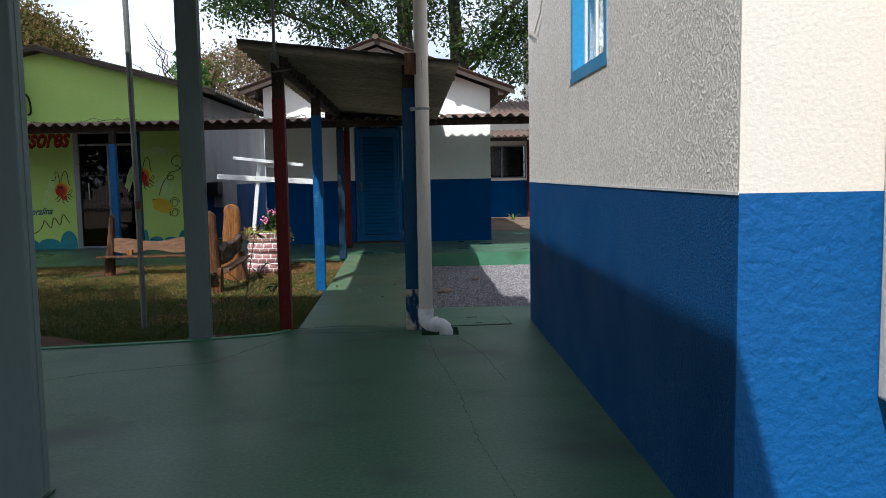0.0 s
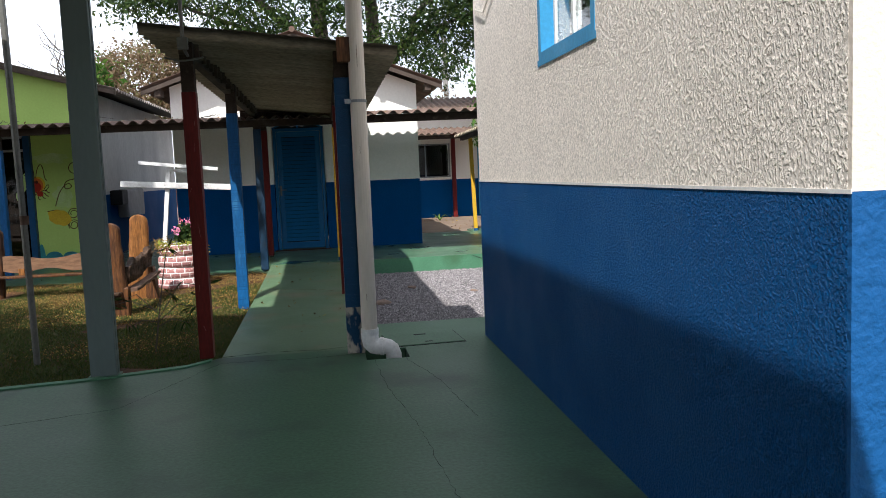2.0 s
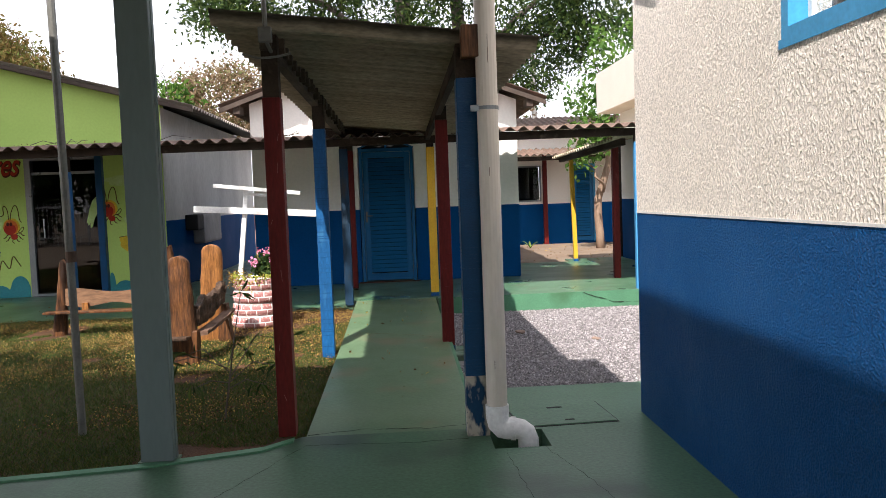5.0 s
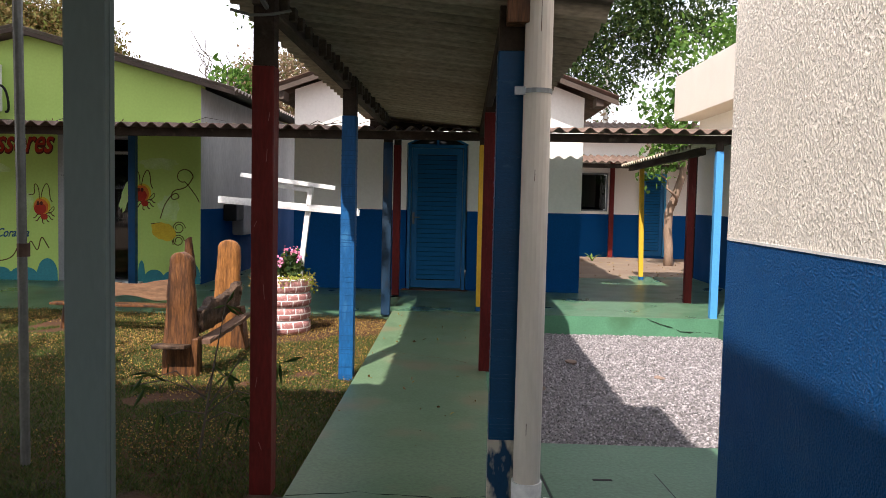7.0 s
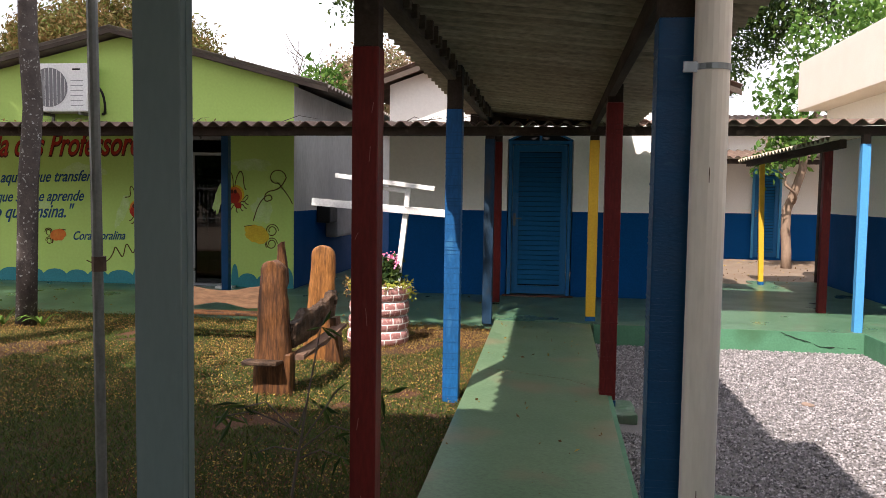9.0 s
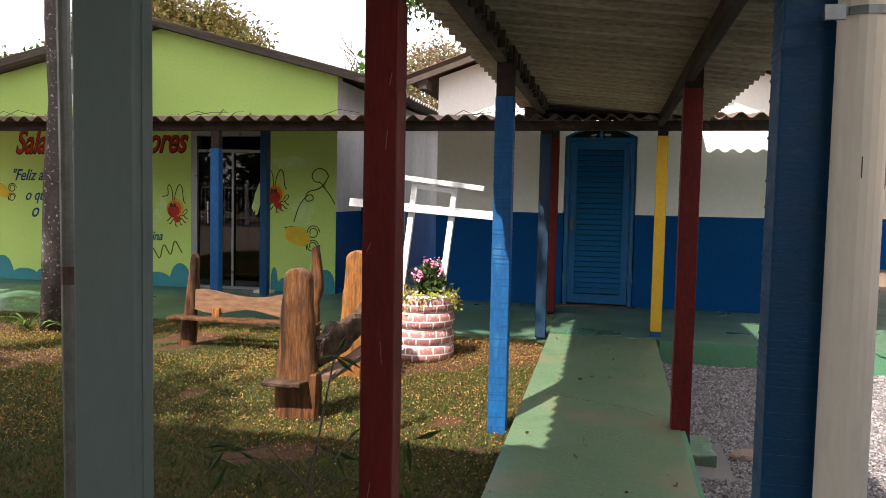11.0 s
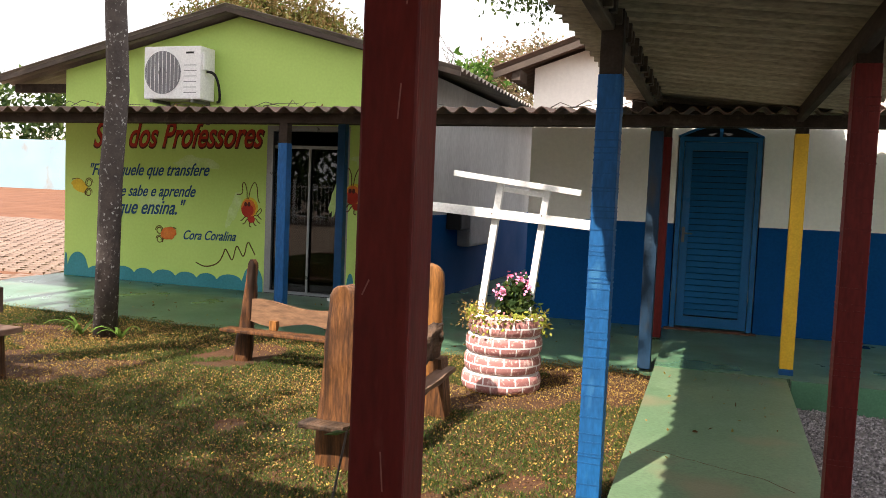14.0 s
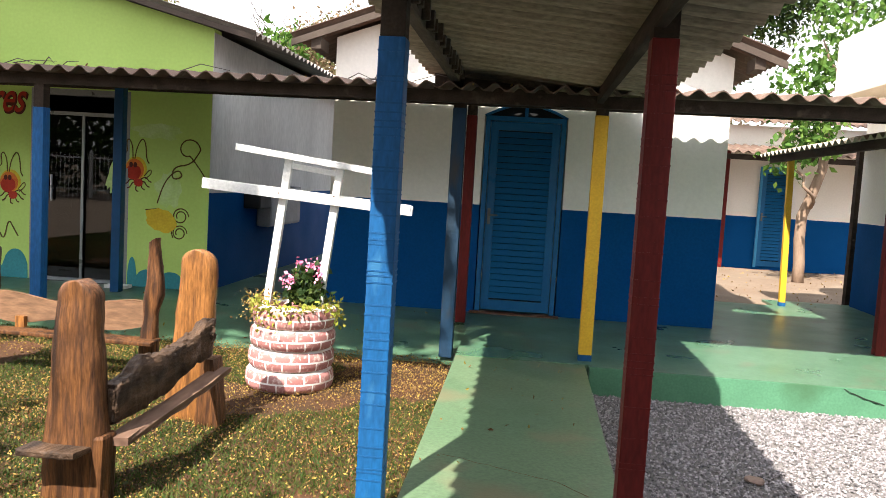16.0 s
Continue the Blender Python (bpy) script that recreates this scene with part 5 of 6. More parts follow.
part("leg", roughen(bx(-1.99, -1.925, 8.87, 8.985, -0.07, 0.27, bev=0.015), 0.014, 7, 9), LOG, e)
part("leg", roughen(pr([(-2.02, -0.07), (-1.865, -0.07), (-1.915, 0.36), (-1.99, 0.36)], "y", 10.09, 10.22), 0.010, 7, 5), LOG, e)

e = thing("log_bench", (-3.45, 11.05, -0.05), "rustic plank bench with pointed uprights near the slab", "bench", "rustic benches")
part("upright", slab_upright([(-4.17, -0.08), (-4.00, -0.08), (-3.96, 0.60), (-3.97, 0.80), (-4.00, 0.84), (-4.03, 0.80), (-4.08, 0.4)], 11.05, 11.14, 3), LOG, e, "pointed upright")
part("upright", slab_upright([(-2.86, -0.08), (-2.70, -0.08), (-2.71, 0.42), (-2.66, 0.55), (-2.69, 0.80), (-2.72, 0.97), (-2.77, 0.93), (-2.79, 0.70), (-2.82, 0.3)], 11.0, 11.08, 6), LOG, e, "crooked upright")
top = [(x, 0.475 + 0.03 * math.sin(x * 6.0)) for x in np.linspace(-2.78, -4.0, 12)]
bot = [(x, 0.30 + 0.028 * math.sin(x * 9 + 1)) for x in np.linspace(-4.0, -2.78, 12)]
part("back_board", roughen(pr(bot + top, "y", 11.06, 11.10), 0.006, 9, 2), BOARD, e, "wavy-edged back board")
part("seat", roughen(bx(-4.18, -2.68, 10.88, 11.05, 0.225, 0.25, bev=0.006), 0.010, 5, 4), LOG, e)
part("strut", bx(-3.78, -3.71, 11.02, 11.06, 0.25, 0.33), LOGLIGHT, e)

e = thing("log_bench", (-5.9, 9.6, -0.05), "low plank bench on stump legs under the tree", "bench", "rustic benches")
part("seat", roughen(bx(-6.7, -5.15, 9.45, 9.75, 0.29, 0.335, bev=0.008), 0.012, 5, 8), SEATWOOD, e)
for x in (-6.45, -5.33):
    part("leg", roughen(tb([(x, 9.6, -0.07), (x, 9.6, 0.295)], [0.12, 0.10], 12), 0.012, 8, x), LOG, e)

# tyre planter with the well frame
TX, TY = -1.77, 11.2


def tyre_mesh(R, h):
    prof = [(R - 0.10, 0.0), (R - 0.030, 0.003), (R - 0.007, 0.018), (R, 0.042), (R + 0.002, h / 2), (R, h - 0.042), (R - 0.007, h - 0.018), (R - 0.030, h - 0.003), (R - 0.10, h), (R - 0.12, h * 0.7), (R - 0.12, h * 0.3)]
    bm = bmesh.new()
    uvl = bm.loops.layers.uv.new("UVMap")
    n = 56
    rings = [[bm.verts.new((r * math.cos(2 * math.pi * k / n), r * math.sin(2 * math.pi * k / n), z)) for r, z in prof] for k in range(n)]
    m = len(prof)
    for k in range(n):
        for j in range(m):
            a, b = (k + 1) % n, (j + 1) % m
            f = bm.faces.new((rings[k][j], rings[a][j], rings[a][b], rings[k][b]))
            f.smooth = True
            for lp, (kk, jj) in zip(f.loops, ((k, j), (k + 1, j), (k + 1, b), (k, b))):
                lp[uvl].uv = (kk / n * 2 * math.pi * R, prof[jj][1])
    return mesh_of("tyre", bm, TYRE)


e = thing("tyre_planter", (TX, TY, -0.05), "stack of four tyres painted with pink bricks, used as a planter", "planter")
th = 0.148
me = tyre_mesh(0.305, 0.145)
for k, (dx, dy, s) in enumerate(((0.0, 0.0, 1.03), (0.004, 0.008, 1.0), (0.012, 0.0, 0.995), (0.02, 0.008, 0.98))):
    piece("tyre", me, e, Matrix.Translation((TX + dx, TY + dy, -0.05 + k * th)) @ Matrix.Rotation(0.9 * k, 4, "Z") @ Matrix.Diagonal((s, s, 1.02, 1)))
part("planting_soil", tb([(TX, TY, 0.40), (TX, TY, 0.50)], 0.26, 24), SOIL, e)

rng = np.random.default_rng(3)
e = thing("geranium", (TX + 0.1, TY, 0.5), "leafy pink flowering geranium in the tyre planter", "plant")
c = clumps(rng, [(TX + 0.10, TY, 0.66, 0.12, 0.12, 0.14, 42)], 9, 0.03)
ob = part("foliage", bmesh.new(), LEAF, e)
ob.data = leaf_cloud("foliage", c, 0.06, LEAF, 0.0, 1.3, 5)
stem = bmesh.new()
for k in range(7):
    a = k * 0.9
    tube(stem, [(TX + 0.1, TY, 0.5), (TX + 0.1 + 0.10 * math.cos(a), TY + 0.08 * math.sin(a), 0.72)], 0.006, 5)
part("stem", stem, LEAFBRIGHT, e)
for k, (dx, dy, z) in enumerate(((0.05, -0.05, 0.84), (0.13, -0.04, 0.83), (0.19, -0.06, 0.77), (0.01, -0.10, 0.74), (-0.02, -0.12, 0.71), (0.15, 0.05, 0.82))):
    pts = rng.normal(size=(26, 3)) * 0.020 + (TX + dx, TY + dy, z)
    ob = part("blossom", bmesh.new(), FEATHER, e, "pink blossom cluster" if k < 4 else "")
    ob.data = leaf_cloud("blossom", pts, 0.030, FEATHER, 0, 1.2, 11 + k)
e = thing("trailing_plant", (TX, TY, 0.5), "yellow-green trailing plant spilling over the tyre rim", "plant")
a = rng.uniform(0, 2 * math.pi, 620)
hang = rng.uniform(0, 1, 620) ** 2 * 0.16 * (0.5 + 0.5 * np.sin(a * 3 + 1))
r = 0.27 + rng.normal(size=620) * 0.03 + hang * 0.45
pts = np.stack([TX + 0.02 + r * np.cos(a), TY + r * np.sin(a), 0.56 - hang + rng.normal(size=620) * 0.018], 1)
ob = part("leaves", bmesh.new(), LEAFYEL, e)
ob.data = leaf_cloud("leaves", pts, 0.038, LEAFYEL, 0.3, 1.6, 8)
pts = np.stack([TX - 0.22 + rng.normal(size=260) * 0.06, TY - 0.05 + rng.normal(size=260) * 0.12, 0.53 + rng.normal(size=260) * 0.05], 1)
ob = part("dry_leaves", bmesh.new(), LITTER, e, "dry brown trailing leaves")
ob.data = leaf_cloud("dry_leaves", pts, 0.03, LITTER, 0.3, 2.0, 9)

e = thing("well_frame", (TX, TY, 0.45), "white painted timber well frame standing in the tyres", "frame")


def plank(p, q, h, t, seed=0):
    """A straight board from p to q, h high and t thick."""
    p, q = Vector(p), Vector(q)
    d = (q - p).normalized()
    side = Vector((0, 1, 0)) if abs(d.y) < 0.7 else Vector((1, 0, 0))
    side = (side - d * side.dot(d)).normalized()
    up = side.cross(d)
    m = Matrix((side, d, up)).transposed().to_4x4()
    m.translation = (p + q) / 2
    L = (q - p).length
    return box(bmesh.new(), -t / 2, t / 2, -L / 2, L / 2, -h / 2, h / 2, bev=0.004, m=m)


part("upright", plank((-1.985, 11.24, 0.42), (-1.85, 11.24, 1.58), 0.055, 0.05), WELLWHITE, e)
part("upright", plank((-1.60, 11.24, 0.42), (-1.475, 11.24, 1.53), 0.055, 0.05), WELLWHITE, e)
part("crossbar", plank((-2.47, 11.19, 1.375), (-0.95, 11.19, 1.268), 0.075, 0.03), WELLWHITE, e)
part("top_bar", plank((-2.22, 11.17, 1.645), (-1.20, 11.17, 1.522), 0.045, 0.05), WELLWHITE, e)
part("rail", plank((-1.85, 11.24, 1.535), (-1.475, 11.24, 1.49), 0.04, 0.03), WELLWHITE, e)
part("crossbar", plank((-2.47, 11.29, 1.37), (-0.95, 11.29, 1.26), 0.07, 0.03), WELLWHITE, e)
for x in (-1.90, -1.5):
    part("nail", tb([(x, 11.17, 1.335), (x, 11.176, 1.335)], 0.006, 6), RUST, e)

# ---- trees ----
def tree(name, base, label, limbs, blobs, per, spread, size, bark, leafm, seed, shape=2.4, droop=0.4):
    e = thing(name, base, label, "tree")
    for k, (p, q, r0, r1) in enumerate(limbs):
        part("trunk" if k == 0 else "limb", limb(bmesh.new(), p, q, r0, r1, 0.12 if k == 0 else 0.3, 8, seed + k, 10), bark, e, smooth=True)
    if blobs:
        rng = np.random.default_rng(seed)
        ob = part("crown", bmesh.new(), leafm, e)
        ob.data = leaf_cloud("crown", clumps(rng, blobs, per, spread), size, leafm, droop, shape, seed)
    return e


tree("shade_tree", (0.3, 24.5, -0.1), "tall spreading tree with dark glossy leaves behind the classroom",
     [((0.3, 24.5, -0.2), (0.25, 24.2, 7.5), 0.30, 0.20), ((0.3, 24.3, 5.0), (-3.8, 23.6, 8.0), 0.13, 0.05), ((0.3, 24.3, 4.2), (-2.4, 24.6, 6.4), 0.09, 0.03),
      ((0.25, 24.2, 6.8), (2.4, 24.4, 9.5), 0.14, 0.06), ((-1.6, 24.2, 5.6), (-4.6, 23.0, 6.6), 0.06, 0.02), ((-0.4, 24.3, 5.2), (-1.5, 24.0, 6.9), 0.06, 0.02)],
     [(-3.2, 23.6, 7.4, 2.6, 2.0, 1.3, 240), (-0.2, 24.0, 7.9, 2.6, 2.2, 1.6, 240), (-4.2, 23.0, 6.3, 1.1, 1.0, 0.5, 60), (-1.4, 23.4, 5.7, 1.4, 1.0, 0.45, 70), (0.9, 23.4, 5.9, 0.8, 0.8, 0.6, 30)], 36, 0.24, 0.15, BARK, LEAF, 21)
tree("shade_tree", (2.0, 24.8, -0.1), "tall leaning tree with dark leaves behind the classroom",
     [((2.0, 24.8, -0.2), (1.75, 24.4, 7.0), 0.28, 0.18), ((1.9, 24.6, 4.4), (4.6, 24.0, 7.4), 0.14, 0.05), ((1.9, 24.6, 4.0), (3.7, 24.2, 5.9), 0.09, 0.03),
      ((1.9, 24.6, 4.9), (5.4, 23.6, 6.2), 0.10, 0.03), ((3.0, 24.4, 5.2), (4.9, 24.2, 6.8), 0.07, 0.02)],
     [(3.4, 23.8, 7.3, 2.4, 2.0, 1.4, 230), (2.6, 23.6, 5.1, 0.9, 0.9, 0.6, 45), (4.3, 23.6, 5.5, 1.2, 1.0, 0.7, 90), (5.6, 23.4, 6.6, 1.3, 1.2, 1.2, 130), (3.5, 23.4, 4.5, 0.8, 0.7, 0.35, 34)], 34, 0.24, 0.15, BARK, LEAF, 31)
tree("mango_tree", (-15.3, 30, -0.1), "large dome of rusty new mango leaves behind the staff room",
     [((-15.3, 30, -0.2), (-15.3, 30, 4.0), 0.5, 0.35), ((-15.3, 30, 3.5), (-12.8, 29.6, 6.2), 0.2, 0.08), ((-15.3, 30, 3.5), (-18, 29.6, 6.0), 0.2, 0.08)],
     [(-15.6, 30, 4.9, 3.6, 3.0, 3.3, 720), (-17.8, 30, 5.4, 1.8, 1.8, 1.8, 150), (-13.3, 29.8, 5.5, 2.0, 1.8, 1.95, 260), (-19.5, 30, 4.0, 2.0, 2.0, 2.0, 120)], 90, 0.26, 0.19, BARK, LEAFBROWN, 41, 2.6, 0.6)
tree("flowering_tree", (-6.0, 30, -0.1), "dry pinkish tree beyond the roofs",
     [((-6.0, 30, -0.2), (-5.9, 30, 4.4), 0.2, 0.1), ((-5.9, 30, 3.8), (-7.2, 30, 5.8), 0.08, 0.03), ((-5.9, 30, 3.8), (-4.6, 30, 5.6), 0.08, 0.03)],
     [(-5.8, 30, 4.9, 1.9, 1.5, 1.35, 230)], 44, 0.22, 0.14, BARK, LEAFPINK, 51, 1.8)
tree("young_tree", (-7.2, 27, -0.1), "young broad-leaved tree peeping over the roof",
     [((-7.2, 27, -0.2), (-7.0, 27, 5.2), 0.1, 0.03), ((-7.05, 27, 3.9), (-6.5, 27, 5.0), 0.04, 0.015)],
     [(-6.9, 27, 4.7, 0.65, 0.6, 0.85, 36)], 8, 0.14, 0.26, BARK, LEAFBRIGHT, 61, 2.2, 0.8)
bare = [((-9.6, 33, -0.2), (-9.2, 33, 4.6), 0.16, 0.08)]
rr = random.Random(9)
for k in range(34):
    x, z = -9.25 + rr.uniform(-0.4, 0.8), rr.uniform(3.4, 5.8)
    bare.append(((x, 33, z), (x + rr.uniform(-1.4, 1.6), 33 + rr.uniform(-0.7, 0.7), z + rr.uniform(0.8, 2.1)), 0.03, 0.008))
tree("bare_tree", (-9.6, 33, -0.1), "leafless grey tree in the distance", bare, None, 1, 1, 1, BARK, LEAF, 71)
tree("garden_tree", (4.75, 20.7, 0.05), "small forked garden tree with bright green leaves",
     [((4.75, 20.7, -0.05), (5.05, 20.9, 3.4), 0.105, 0.07), ((4.85, 20.7, 1.4), (4.1, 20.4, 2.3), 0.035, 0.012), ((5.1, 20.8, 2.9), (6.0, 20.6, 4.6), 0.06, 0.02), ((5.1, 20.8, 2.9), (4.7, 20.4, 4.3), 0.04, 0.015), ((4.1, 20.4, 2.2), (4.2, 20.3, 2.9), 0.02, 0.008)],
     [(5.7, 20.6, 4.7, 1.3, 1.0, 0.8, 80), (4.7, 20.4, 3.3, 0.5, 0.5, 0.4, 13), (4.55, 20.3, 2.75, 0.45, 0.4, 0.25, 16), (6.6, 20.6, 4.9, 1.0, 1.0, 0.8, 60), (4.5, 20.3, 3.8, 0.4, 0.4, 0.25, 10), (4.25, 20.2, 2.25, 0.2, 0.2, 0.1, 5)], 22, 0.17, 0.145, TANBARK, LEAFBRIGHT, 81, 1.7, 0.9)
tree("slender_tree", (-5.78, 11.35, -0.05), "slender lichen-spotted trunk rising from the lawn",
     [((-5.78, 11.35, -0.1), (-5.52, 11.35, 6.4), 0.112, 0.085)], [(-6.4, 10.9, 7.7, 2.3, 1.8, 1.3, 560)], 16, 0.28, 0.24, LICHEN, LEAF, 91)
# unseen far limbs and crown lumps added to throw shade on slab and lawn
tree("yard_tree", (-6.25, 9.5, -0.05), "thick leaning grey tree beside the low bench",
     [((-6.25, 9.5, -0.1), (-5.42, 9.5, 3.3), 0.19, 0.16), ((-5.42, 9.5, 3.25), (-4.9, 9.4, 6.5), 0.15, 0.09), ((-5.5, 9.5, 3.0), (-6.8, 9.0, 6.2), 0.11, 0.06), ((-4.95, 9.4, 6.3), (-3.8, 7.9, 7.5), 0.08, 0.03), ((-6.75, 9.0, 6.1), (-6.4, 3.6, 7.4), 0.09, 0.03), ((-6.75, 9.0, 6.1), (-7.9, 7.6, 7.3), 0.07, 0.03)], [(-9.3, 10.7, 7.6, 2.2, 1.7, 1.3, 420), (-6.2, 9.0, 8.0, 2.4, 2.0, 1.2, 150), (-7.9, 7.6, 7.4, 1.7, 1.0, 0.7, 190), (-5.7, 7.8, 7.5, 1.1, 0.7, 0.5, 130), (-3.7, 7.9, 7.5, 1.15, 0.62, 0.45, 125), (-6.4, 3.5, 7.5, 1.6, 0.8, 0.5, 120)], 16, 0.28, 0.24, BARK, LEAF, 101)
e = thing("hedge", (-26, 40, 0.8), "mixed shrubs and trees beyond the pale blue wall", "hedge")
rng = np.random.default_rng(12)
ob = part("foliage", bmesh.new(), LEAF, e)
ob.data = leaf_cloud("foliage", clumps(rng, [(-24, 41, 5.2, 4, 2, 2.4, 180), (-31, 41, 5.6, 4, 2, 2.6, 150), (-18, 40, 4.2, 2.5, 2, 1.6, 90), (-38, 41, 5, 4, 2, 2.4, 120)], 12, 0.35), 0.42, LEAF, 0.3, 2.0, 7)
ob = part("dry_foliage", bmesh.new(), LEAFPINK, e, "dry brown foliage")
ob.data = leaf_cloud("dry_foliage", clumps(rng, [(-21, 42, 4.2, 4, 2, 1.6, 120), (-29, 42, 4.4, 5, 2, 2.0, 110)], 10, 0.35), 0.35, LEAFPINK, 0.3, 2.0, 6)
e = thing("dry_bush", (3.4, 28, 0), "dry pink shrub beyond the far roof", "bush")
ob = part("foliage", bmesh.new(), LEAFPINK, e)
ob.data = leaf_cloud("foliage", clumps(rng, [(2.6, 28, 3.3, 1.6, 1.0, 1.0, 70), (4.4, 28, 3.2, 1.2, 1.0, 0.9, 50)], 10, 0.18), 0.16, LEAFPINK, 0.3, 1.8, 4)
part("stem", tb([(3.2, 28, -0.2), (3.0, 28, 3.2)], 0.06, 6), BARK, e)
tagged(solid("utility_pole", tb([(4.55, 28.5, -0.2), (4.55, 28.5, 6.0)], 0.09, 8), CONCRETE), "thin concrete utility pole beyond the roofs", "pole")

# the yard behind the start of the walk, mirrored in the glass door
e = thing("fence", (-12, -11, -0.2), "white painted iron fence along the yard", "fence")
for z in (0.15, 1.55):
    part("rail", bx(-22, -4.2, -11.03, -10.97, z, z + 0.06), WELLWHITE, e)
me = mesh_of("bar", bx(-0.012, 0.012, -0.012, 0.012, -0.2, 1.75), WELLWHITE)
for k in range(90):
    piece("bar", me, e, pose(-22 + 0.2 * k, -11, 0))
me = mesh_of("post", bx(-0.06, 0.06, -0.06, 0.06, -0.2, 1.9, bev=0.01), WELLWHITE)
for k in range(8):
    piece("post", me, e, pose(-21.9 + 2.5 * k, -11, 0))
e = thing("hedge", (-14, -15, -0.2), "tall dark trees and shrubs beyond the white fence", "hedge")
ob = part("foliage", bmesh.new(), LEAF, e)
ob.data = leaf_cloud("foliage", clumps(rng, [(-12, -15.5, 3.2, 5, 1.5, 3.4, 300), (-21, -15.5, 3.6, 5, 1.5, 3.8, 300), (-30, -14, 3.2, 5, 1.5, 3.4, 220), (-4, -15.5, 3.0, 4, 1.5, 3.2, 220)], 14, 0.4), 0.5, LEAF, 0.3, 1.7, 27)
for x in (-24, -18, -13, -8, -4):
    part("trunk", limb(bmesh.new(), (x, -15.5, -0.2), (x + 0.3, -15.5, 3.6), 0.22, 0.12, 0.2, 6, x), BARK, e, smooth=True)

# weed, strap-leaved clumps, small garden plant
e = thing("weed", (-1.27, 6.9, -0.05), "spindly dark weed with drooping narrow leaves", "plant")
st = bmesh.new()
tube(st, [(-1.27, 6.9, -0.06), (-1.22, 6.9, 0.25), (-1.18, 6.9, 0.5), (-1.12, 6.9, 0.82)], [0.008, 0.007, 0.005, 0.003], 5)
tips = []
for dx, dz, z in ((-0.42, 0.05, 0.3), (-0.3, 0.12, 0.28), (0.36, 0.1, 0.2), (0.42, 0.26, 0.22), (-0.22, -0.02, 0.2), (0.12, 0.1, 0.32), (0.25, 0.02, 0.16)):
    tube(st, [(-1.23, 6.9, z), (-1.23 + dx * 0.5, 6.9 - 0.05, z + dz + 0.05), (-1.23 + dx, 6.88, z + dz)], [0.005, 0.004, 0.003], 5)
    tips += [(-1.23 + dx * u + rr.uniform(-0.03, 0.03), 6.88 + rr.uniform(-0.05, 0.05), z + dz * u + 0.03) for u in (0.7, 0.8, 0.9, 0.95, 1.0, 1.0, 1.0, 1.0)]
tips += [(-1.12, 6.9, 0.82)] * 4
part("stem", st, BARK, e)
ob = part("leaves", bmesh.new(), LEAF, e)
ob.data = leaf_cloud("leaves", np.array(tips), 0.13, LEAF, 1.0, 6.0, 3)


def strap_clump(x, y, z, n, size, seed, label):
    e = thing("strap_plant", (x, y, z), label, "plant")
    rg = random.Random(seed)
    for k in range(n):
        a, s = rg.uniform(0, 2 * math.pi), size * rg.uniform(0.6, 1.2)
        bm = bmesh.new()
        row = []
        for i in range(6):
            u = i / 5
            c = Vector((x + math.cos(a) * s * u * 0.8, y + math.sin(a) * s * u * 0.8, z + s * (1.1 * u - 0.85 * u * u)))
            w = 0.016 * (1 - u) ** 0.5 + 0.001
            d = Vector((-math.sin(a), math.cos(a), 0)) * w
            row.append((bm.verts.new(c + d), bm.verts.new(c - d + Vector((0, 0, 0.002)))))
        for p, q in zip(row, row[1:]):
            bm.faces.new((p[0], p[1], q[1], q[0]))
        part("leaf", bm, LEAFBRIGHT, e)


strap_clump(-6.02, 11.3, -0.04, 9, 0.42, 1, "strap-leaved clump at the foot of the tree")
strap_clump(-5.55, 11.3, -0.04, 8, 0.36, 2, "strap-leaved clump at the foot of the tree")
strap_clump(3.2, 21.6, 0.05, 8, 0.5, 3, "small agave-like plant by the far wall")

# ---- left distance ----
solid("slope", pr([(12.0, -0.28), (12.0, -0.03), (14.5, 0.02), (24, 0.45), (36, 0.95), (80, 1.2), (80, -0.28)], "x", -70, -9.32), SOIL, "reddish dirt yard rising beyond the paving", "ground", kind="structure")
solid("wall_boundary", bx(-70, -11, 36, 36.2, 0.5, 3.3), LIGHTWALL, "pale blue stained boundary wall", "wall", kind="structure")
solid("wall_boundary_far", bx(-70, -11, 44, 44.2, 0.5, 4.3), WHITE, "pale building beyond the boundary", "wall", kind="structure")
verts, faces = [], []
rg = random.Random(4)
for i in range(46):
    for j in range(44):
        x, y = -9.6 - 0.26 * i - (0.13 if j % 2 else 0), 13.0 + 0.21 * j
        zb = 0.02 + (y - 14.5) * 0.0453 if y > 14.5 else -0.01
        z = zb + 0.03 + rg.uniform(-0.006, 0.006)
        b = len(verts)
        for dz, k in ((-0.04, 1.0), (0.0, 0.94)):
            verts += [(x - 0.115 * k, y - 0.09 * k, z + dz), (x + 0.115 * k, y - 0.09 * k, z + dz), (x + 0.115 * k, y + 0.09 * k, z + dz), (x - 0.115 * k, y + 0.09 * k, z + dz)]
        faces += [(b + 4, b + 5, b + 6, b + 7), (b, b + 1, b + 5, b + 4), (b + 1, b + 2, b + 6, b + 5), (b + 2, b + 3, b + 7, b + 6), (b + 3, b, b + 4, b + 7)]
tagged(new("paving", raw("paving", verts, faces, PAVER)), "brown interlocking paving blocks", "paving", kind="stuff")

# ---- gravel, grass, litter ----
rng = np.random.default_rng(8)
n = 46000
c = np.stack([rng.uniform(0.42, 3.17, n), rng.uniform(7.22, 11.92, n), -0.122 + rng.uniform(0, 0.012, n)], 1)
c = c[~((c[:, 0] < 0.68) & (c[:, 1] > 8.62) & (c[:, 1] < 9.32))]
n = len(c)
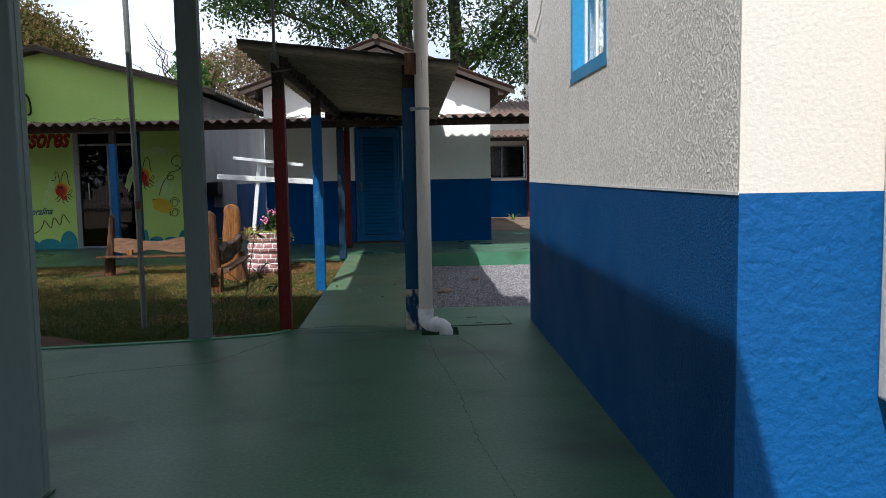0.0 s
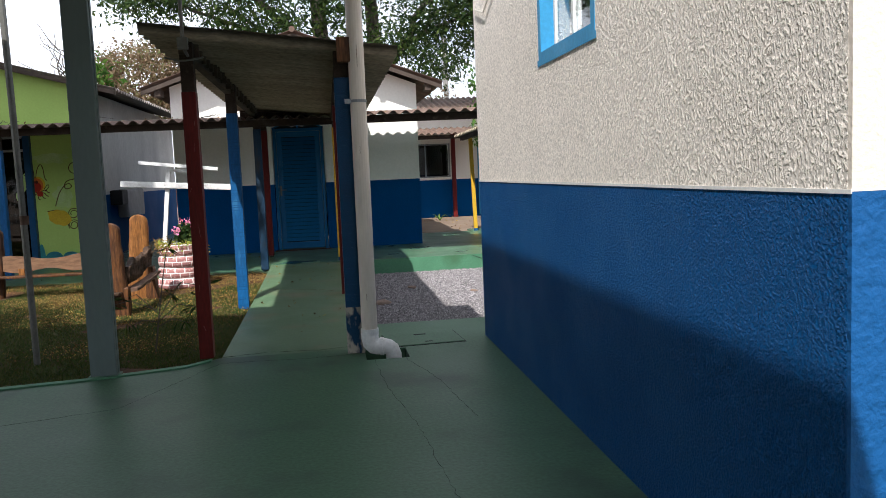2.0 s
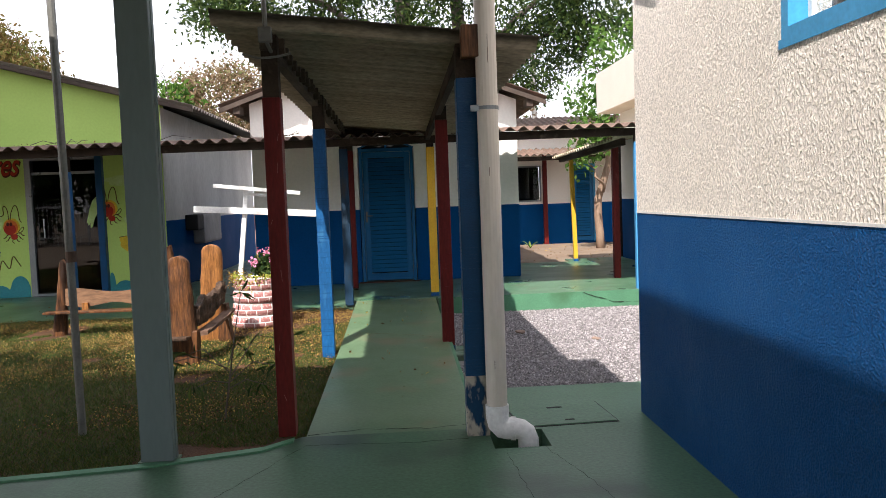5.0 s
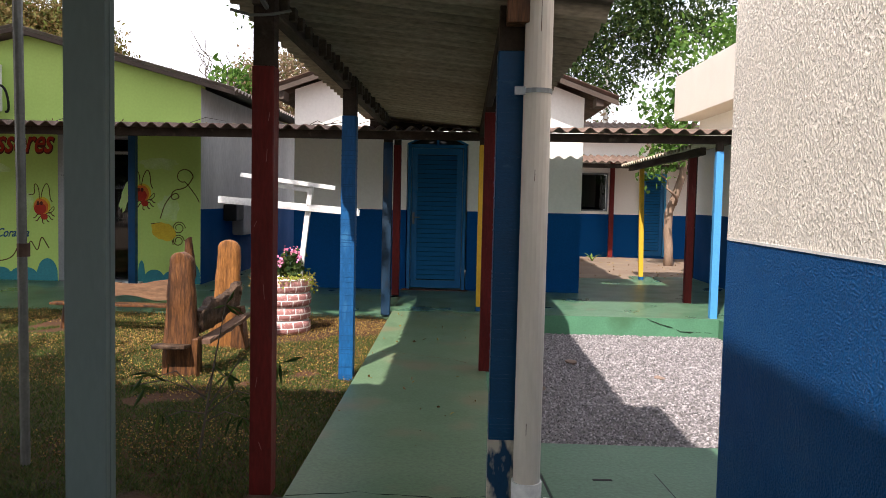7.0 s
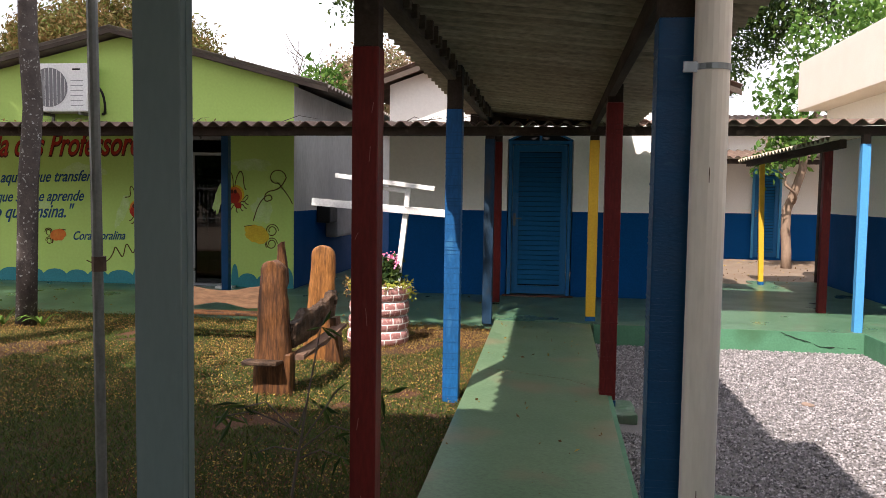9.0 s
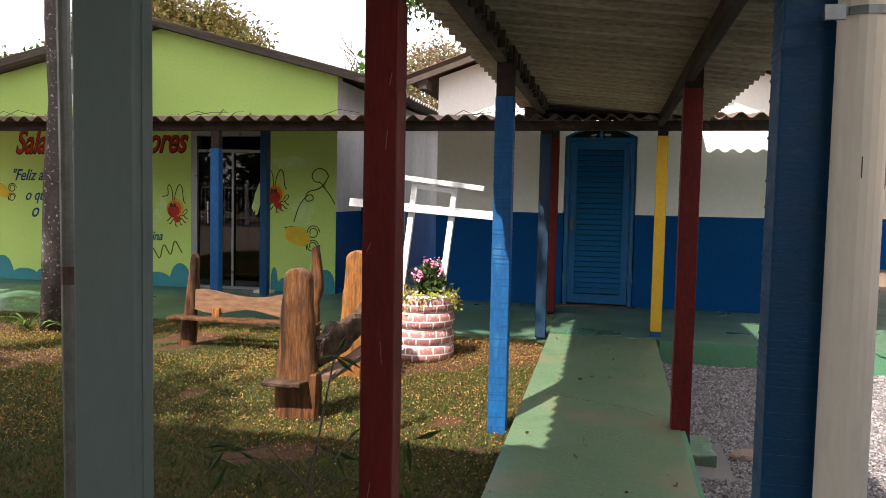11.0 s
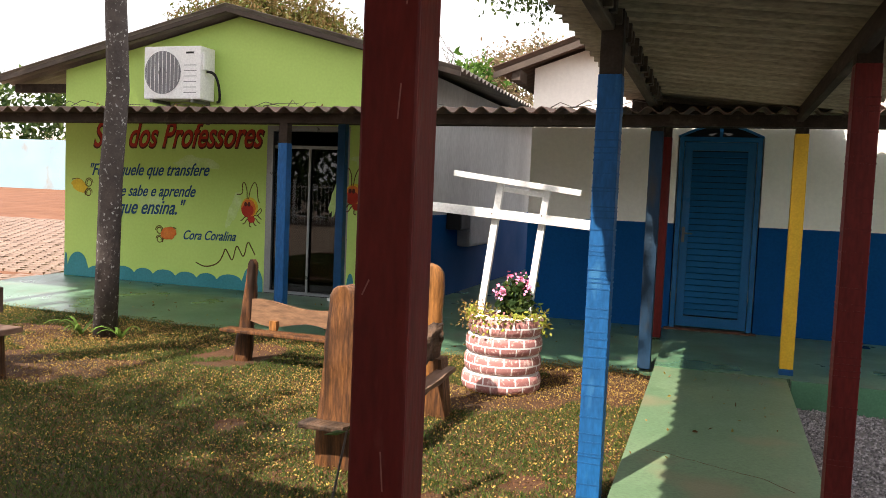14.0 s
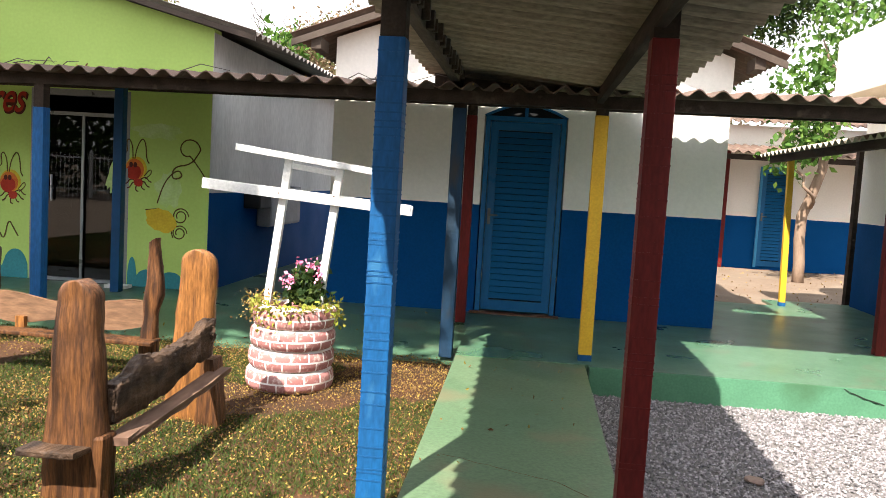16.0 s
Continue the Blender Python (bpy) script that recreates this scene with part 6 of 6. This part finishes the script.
base = np.array([(1, 0, 0), (-1, 0, 0), (0, 1, 0), (0, -1, 0), (0, 0, 0.8), (0, 0, -0.8)])
s = rng.uniform(0.005, 0.0125, (n, 1, 1)) * rng.uniform(0.6, 1.3, (n, 1, 3))
v = base[None] * s + rng.normal(size=(n, 6, 3)) * 0.0018
an = rng.uniform(0, math.pi, n)
ca, sa = np.cos(an)[:, None], np.sin(an)[:, None]
v = np.stack([v[..., 0] * ca - v[..., 1] * sa, v[..., 0] * sa + v[..., 1] * ca, v[..., 2]], -1) + c[:, None, :]
tri = [(0, 2, 4), (2, 1, 4), (1, 3, 4), (3, 0, 4), (2, 0, 5), (1, 2, 5), (3, 1, 5), (0, 3, 5)]
tagged(new("gravel", raw("gravel", v.reshape(-1, 3), [tuple(6 * i + k for k in f) for i in range(n) for f in tri], STONE)), "grey crushed stone gravel", "gravel", kind="stuff")

n = 380000
x = rng.uniform(-9.2, -0.64, n)
y = 5.75 + rng.uniform(0, 1, n) ** 1.15 * 6.6
bare_at = np.array([noise.noise((a * 0.75, b * 0.75, 2.0)) + 0.45 * noise.noise((a * 3.1, b * 3.1, 5.0)) for a, b in zip(x, y)])
wear = np.exp(-((x + 1.0) ** 2 / 0.5 + (y - 12.0) ** 2 / 0.7)) * 0.9 + np.clip((6.5 - y) / 0.5, 0, 1) * 0.7 + np.exp(-((x + 1.4) ** 2 / 0.5 + (y - 11.0) ** 2 / 0.3)) * 0.5
keep = (bare_at + wear < 0.33 + 0.27 * np.clip((9.5 - y) / 1.0, 0, 1)) & ((x + 2.0) * 0.137 + 5.72 < y)
x, y = x[keep], y[keep]
n = len(x)
g = np.stack([x, y, np.full(n, -0.055)], 1)
for i in range(n):
    g[i, 2] += 0.022 * noise.noise((x[i] * 1.1, y[i] * 1.1, 0))
a = rng.uniform(0, 2 * math.pi, n)
h = rng.uniform(0.012, 0.036, n)
lean = rng.normal(size=(n, 2)) * 0.022
w = rng.uniform(0.0024, 0.0046, n)
side = np.stack([np.cos(a) * w, np.sin(a) * w, np.zeros(n)], 1)
tip = g + np.stack([lean[:, 0], lean[:, 1], h], 1)
v = np.stack([g - side, g + side, tip], 1).reshape(-1, 3)
tagged(new("grass", raw("grass", v, [(3 * i, 3 * i + 1, 3 * i + 2) for i in range(n)], GRASS)), "short patchy lawn grass", "grass", kind="stuff")

n = 200000
x = rng.uniform(-9.2, -0.66, n)
y = rng.uniform(5.8, 12.4, n)
dens = np.array([noise.noise((a * 0.6, b * 0.9, 9.0)) for a, b in zip(x, y)])
keep = (dens + rng.uniform(-0.5, 0.45, n) + 1.2 * np.exp(-((x + 1.2) ** 2 / 0.9 + (y - 11.7) ** 2 / 0.6)) - 0.45 * np.clip((9.0 - y) / 1.2, 0, 1) > -0.05) & ((x + 2.0) * 0.137 + 5.75 < y)
pts = np.stack([x, y, np.full(n, -0.038) + rng.uniform(-0.01, 0.02, n)], 1)[keep]
ob = new("fallen_leaves", leaf_cloud("fallen_leaves", pts, 0.0168, LITTER, 0.0, 1.8, 14))
tagged(ob, "yellow and brown fallen leaves on the lawn", "leaf litter", kind="stuff")
pts = np.concatenate([np.stack([rng.uniform(-0.6, 0.38, 60), rng.uniform(7, 12, 60), np.full(60, 0.06)], 1), np.stack([rng.uniform(-8, -0.7, 120), rng.uniform(12.4, 14, 120), np.full(120, 0.09)], 1),
                      np.stack([rng.uniform(2.2, 7, 300), rng.uniform(16.8, 22.5, 300), np.full(300, 0.10)], 1), np.stack([rng.uniform(-9, 3.4, 160), rng.uniform(11.9, 14.0, 160), np.full(160, 2.33)], 1)])
pts[:60, 2] = 0.004 + np.where(pts[:60, 1] < 9.3, (pts[:60, 1] - 6.2) * 0.0097, 0.03 + (pts[:60, 1] - 9.3) * 0.024)
pts[60:180, 2] = -0.03 + np.minimum(1, (pts[60:180, 1] - 12.3) / 1.3) * 0.12
pts[480:, 2] = vz(pts[480:, 0]) + (pts[480:, 1] - 11.85) * 0.075 + 0.03
me = leaf_cloud("stray_leaves", pts, 0.035, LITTER, 0.0, 1.8, 15)
tagged(new("stray_leaves", me), "scattered dry leaves on slab and roof", "leaf litter", kind="stuff")
for k in range(16):
    x = rr.uniform(-8.0, -0.9)
    y = rr.uniform(11.95, 12.6)
    z = vz(x) + (y - 11.85) * 0.075 + 0.03
    L = rr.uniform(0.15, 0.45)
    tagged(solid("twig", tb([(x, y, z), (x + L * 0.5, y - 0.05, z + rr.uniform(0, 0.06)), (x + L, y + rr.uniform(-0.1, 0.1), z + rr.uniform(-0.01, 0.05))], [0.005, 0.004, 0.002], 5), BARK), "thin dry twig lying on the veranda roof", "twig", "roof twigs")
for x, y, z, s in ((0.80, 9.05, -0.1, 0.10), (1.25, 10.2, -0.1, 0.06), (1.95, 9.6, -0.1, 0.05)):
    bm = bmesh.new()
    bmesh.ops.create_icosphere(bm, subdivisions=2, radius=s)
    bmesh.ops.scale(bm, verts=bm.verts, vec=(1.0, 0.7, 0.35))
    bmesh.ops.translate(bm, verts=bm.verts, vec=(x, y, z))
    tagged(solid("brick_fragment", roughen(bm, 0.02, 12, x), PAVER), "broken reddish brick piece lying on the gravel", "rubble")
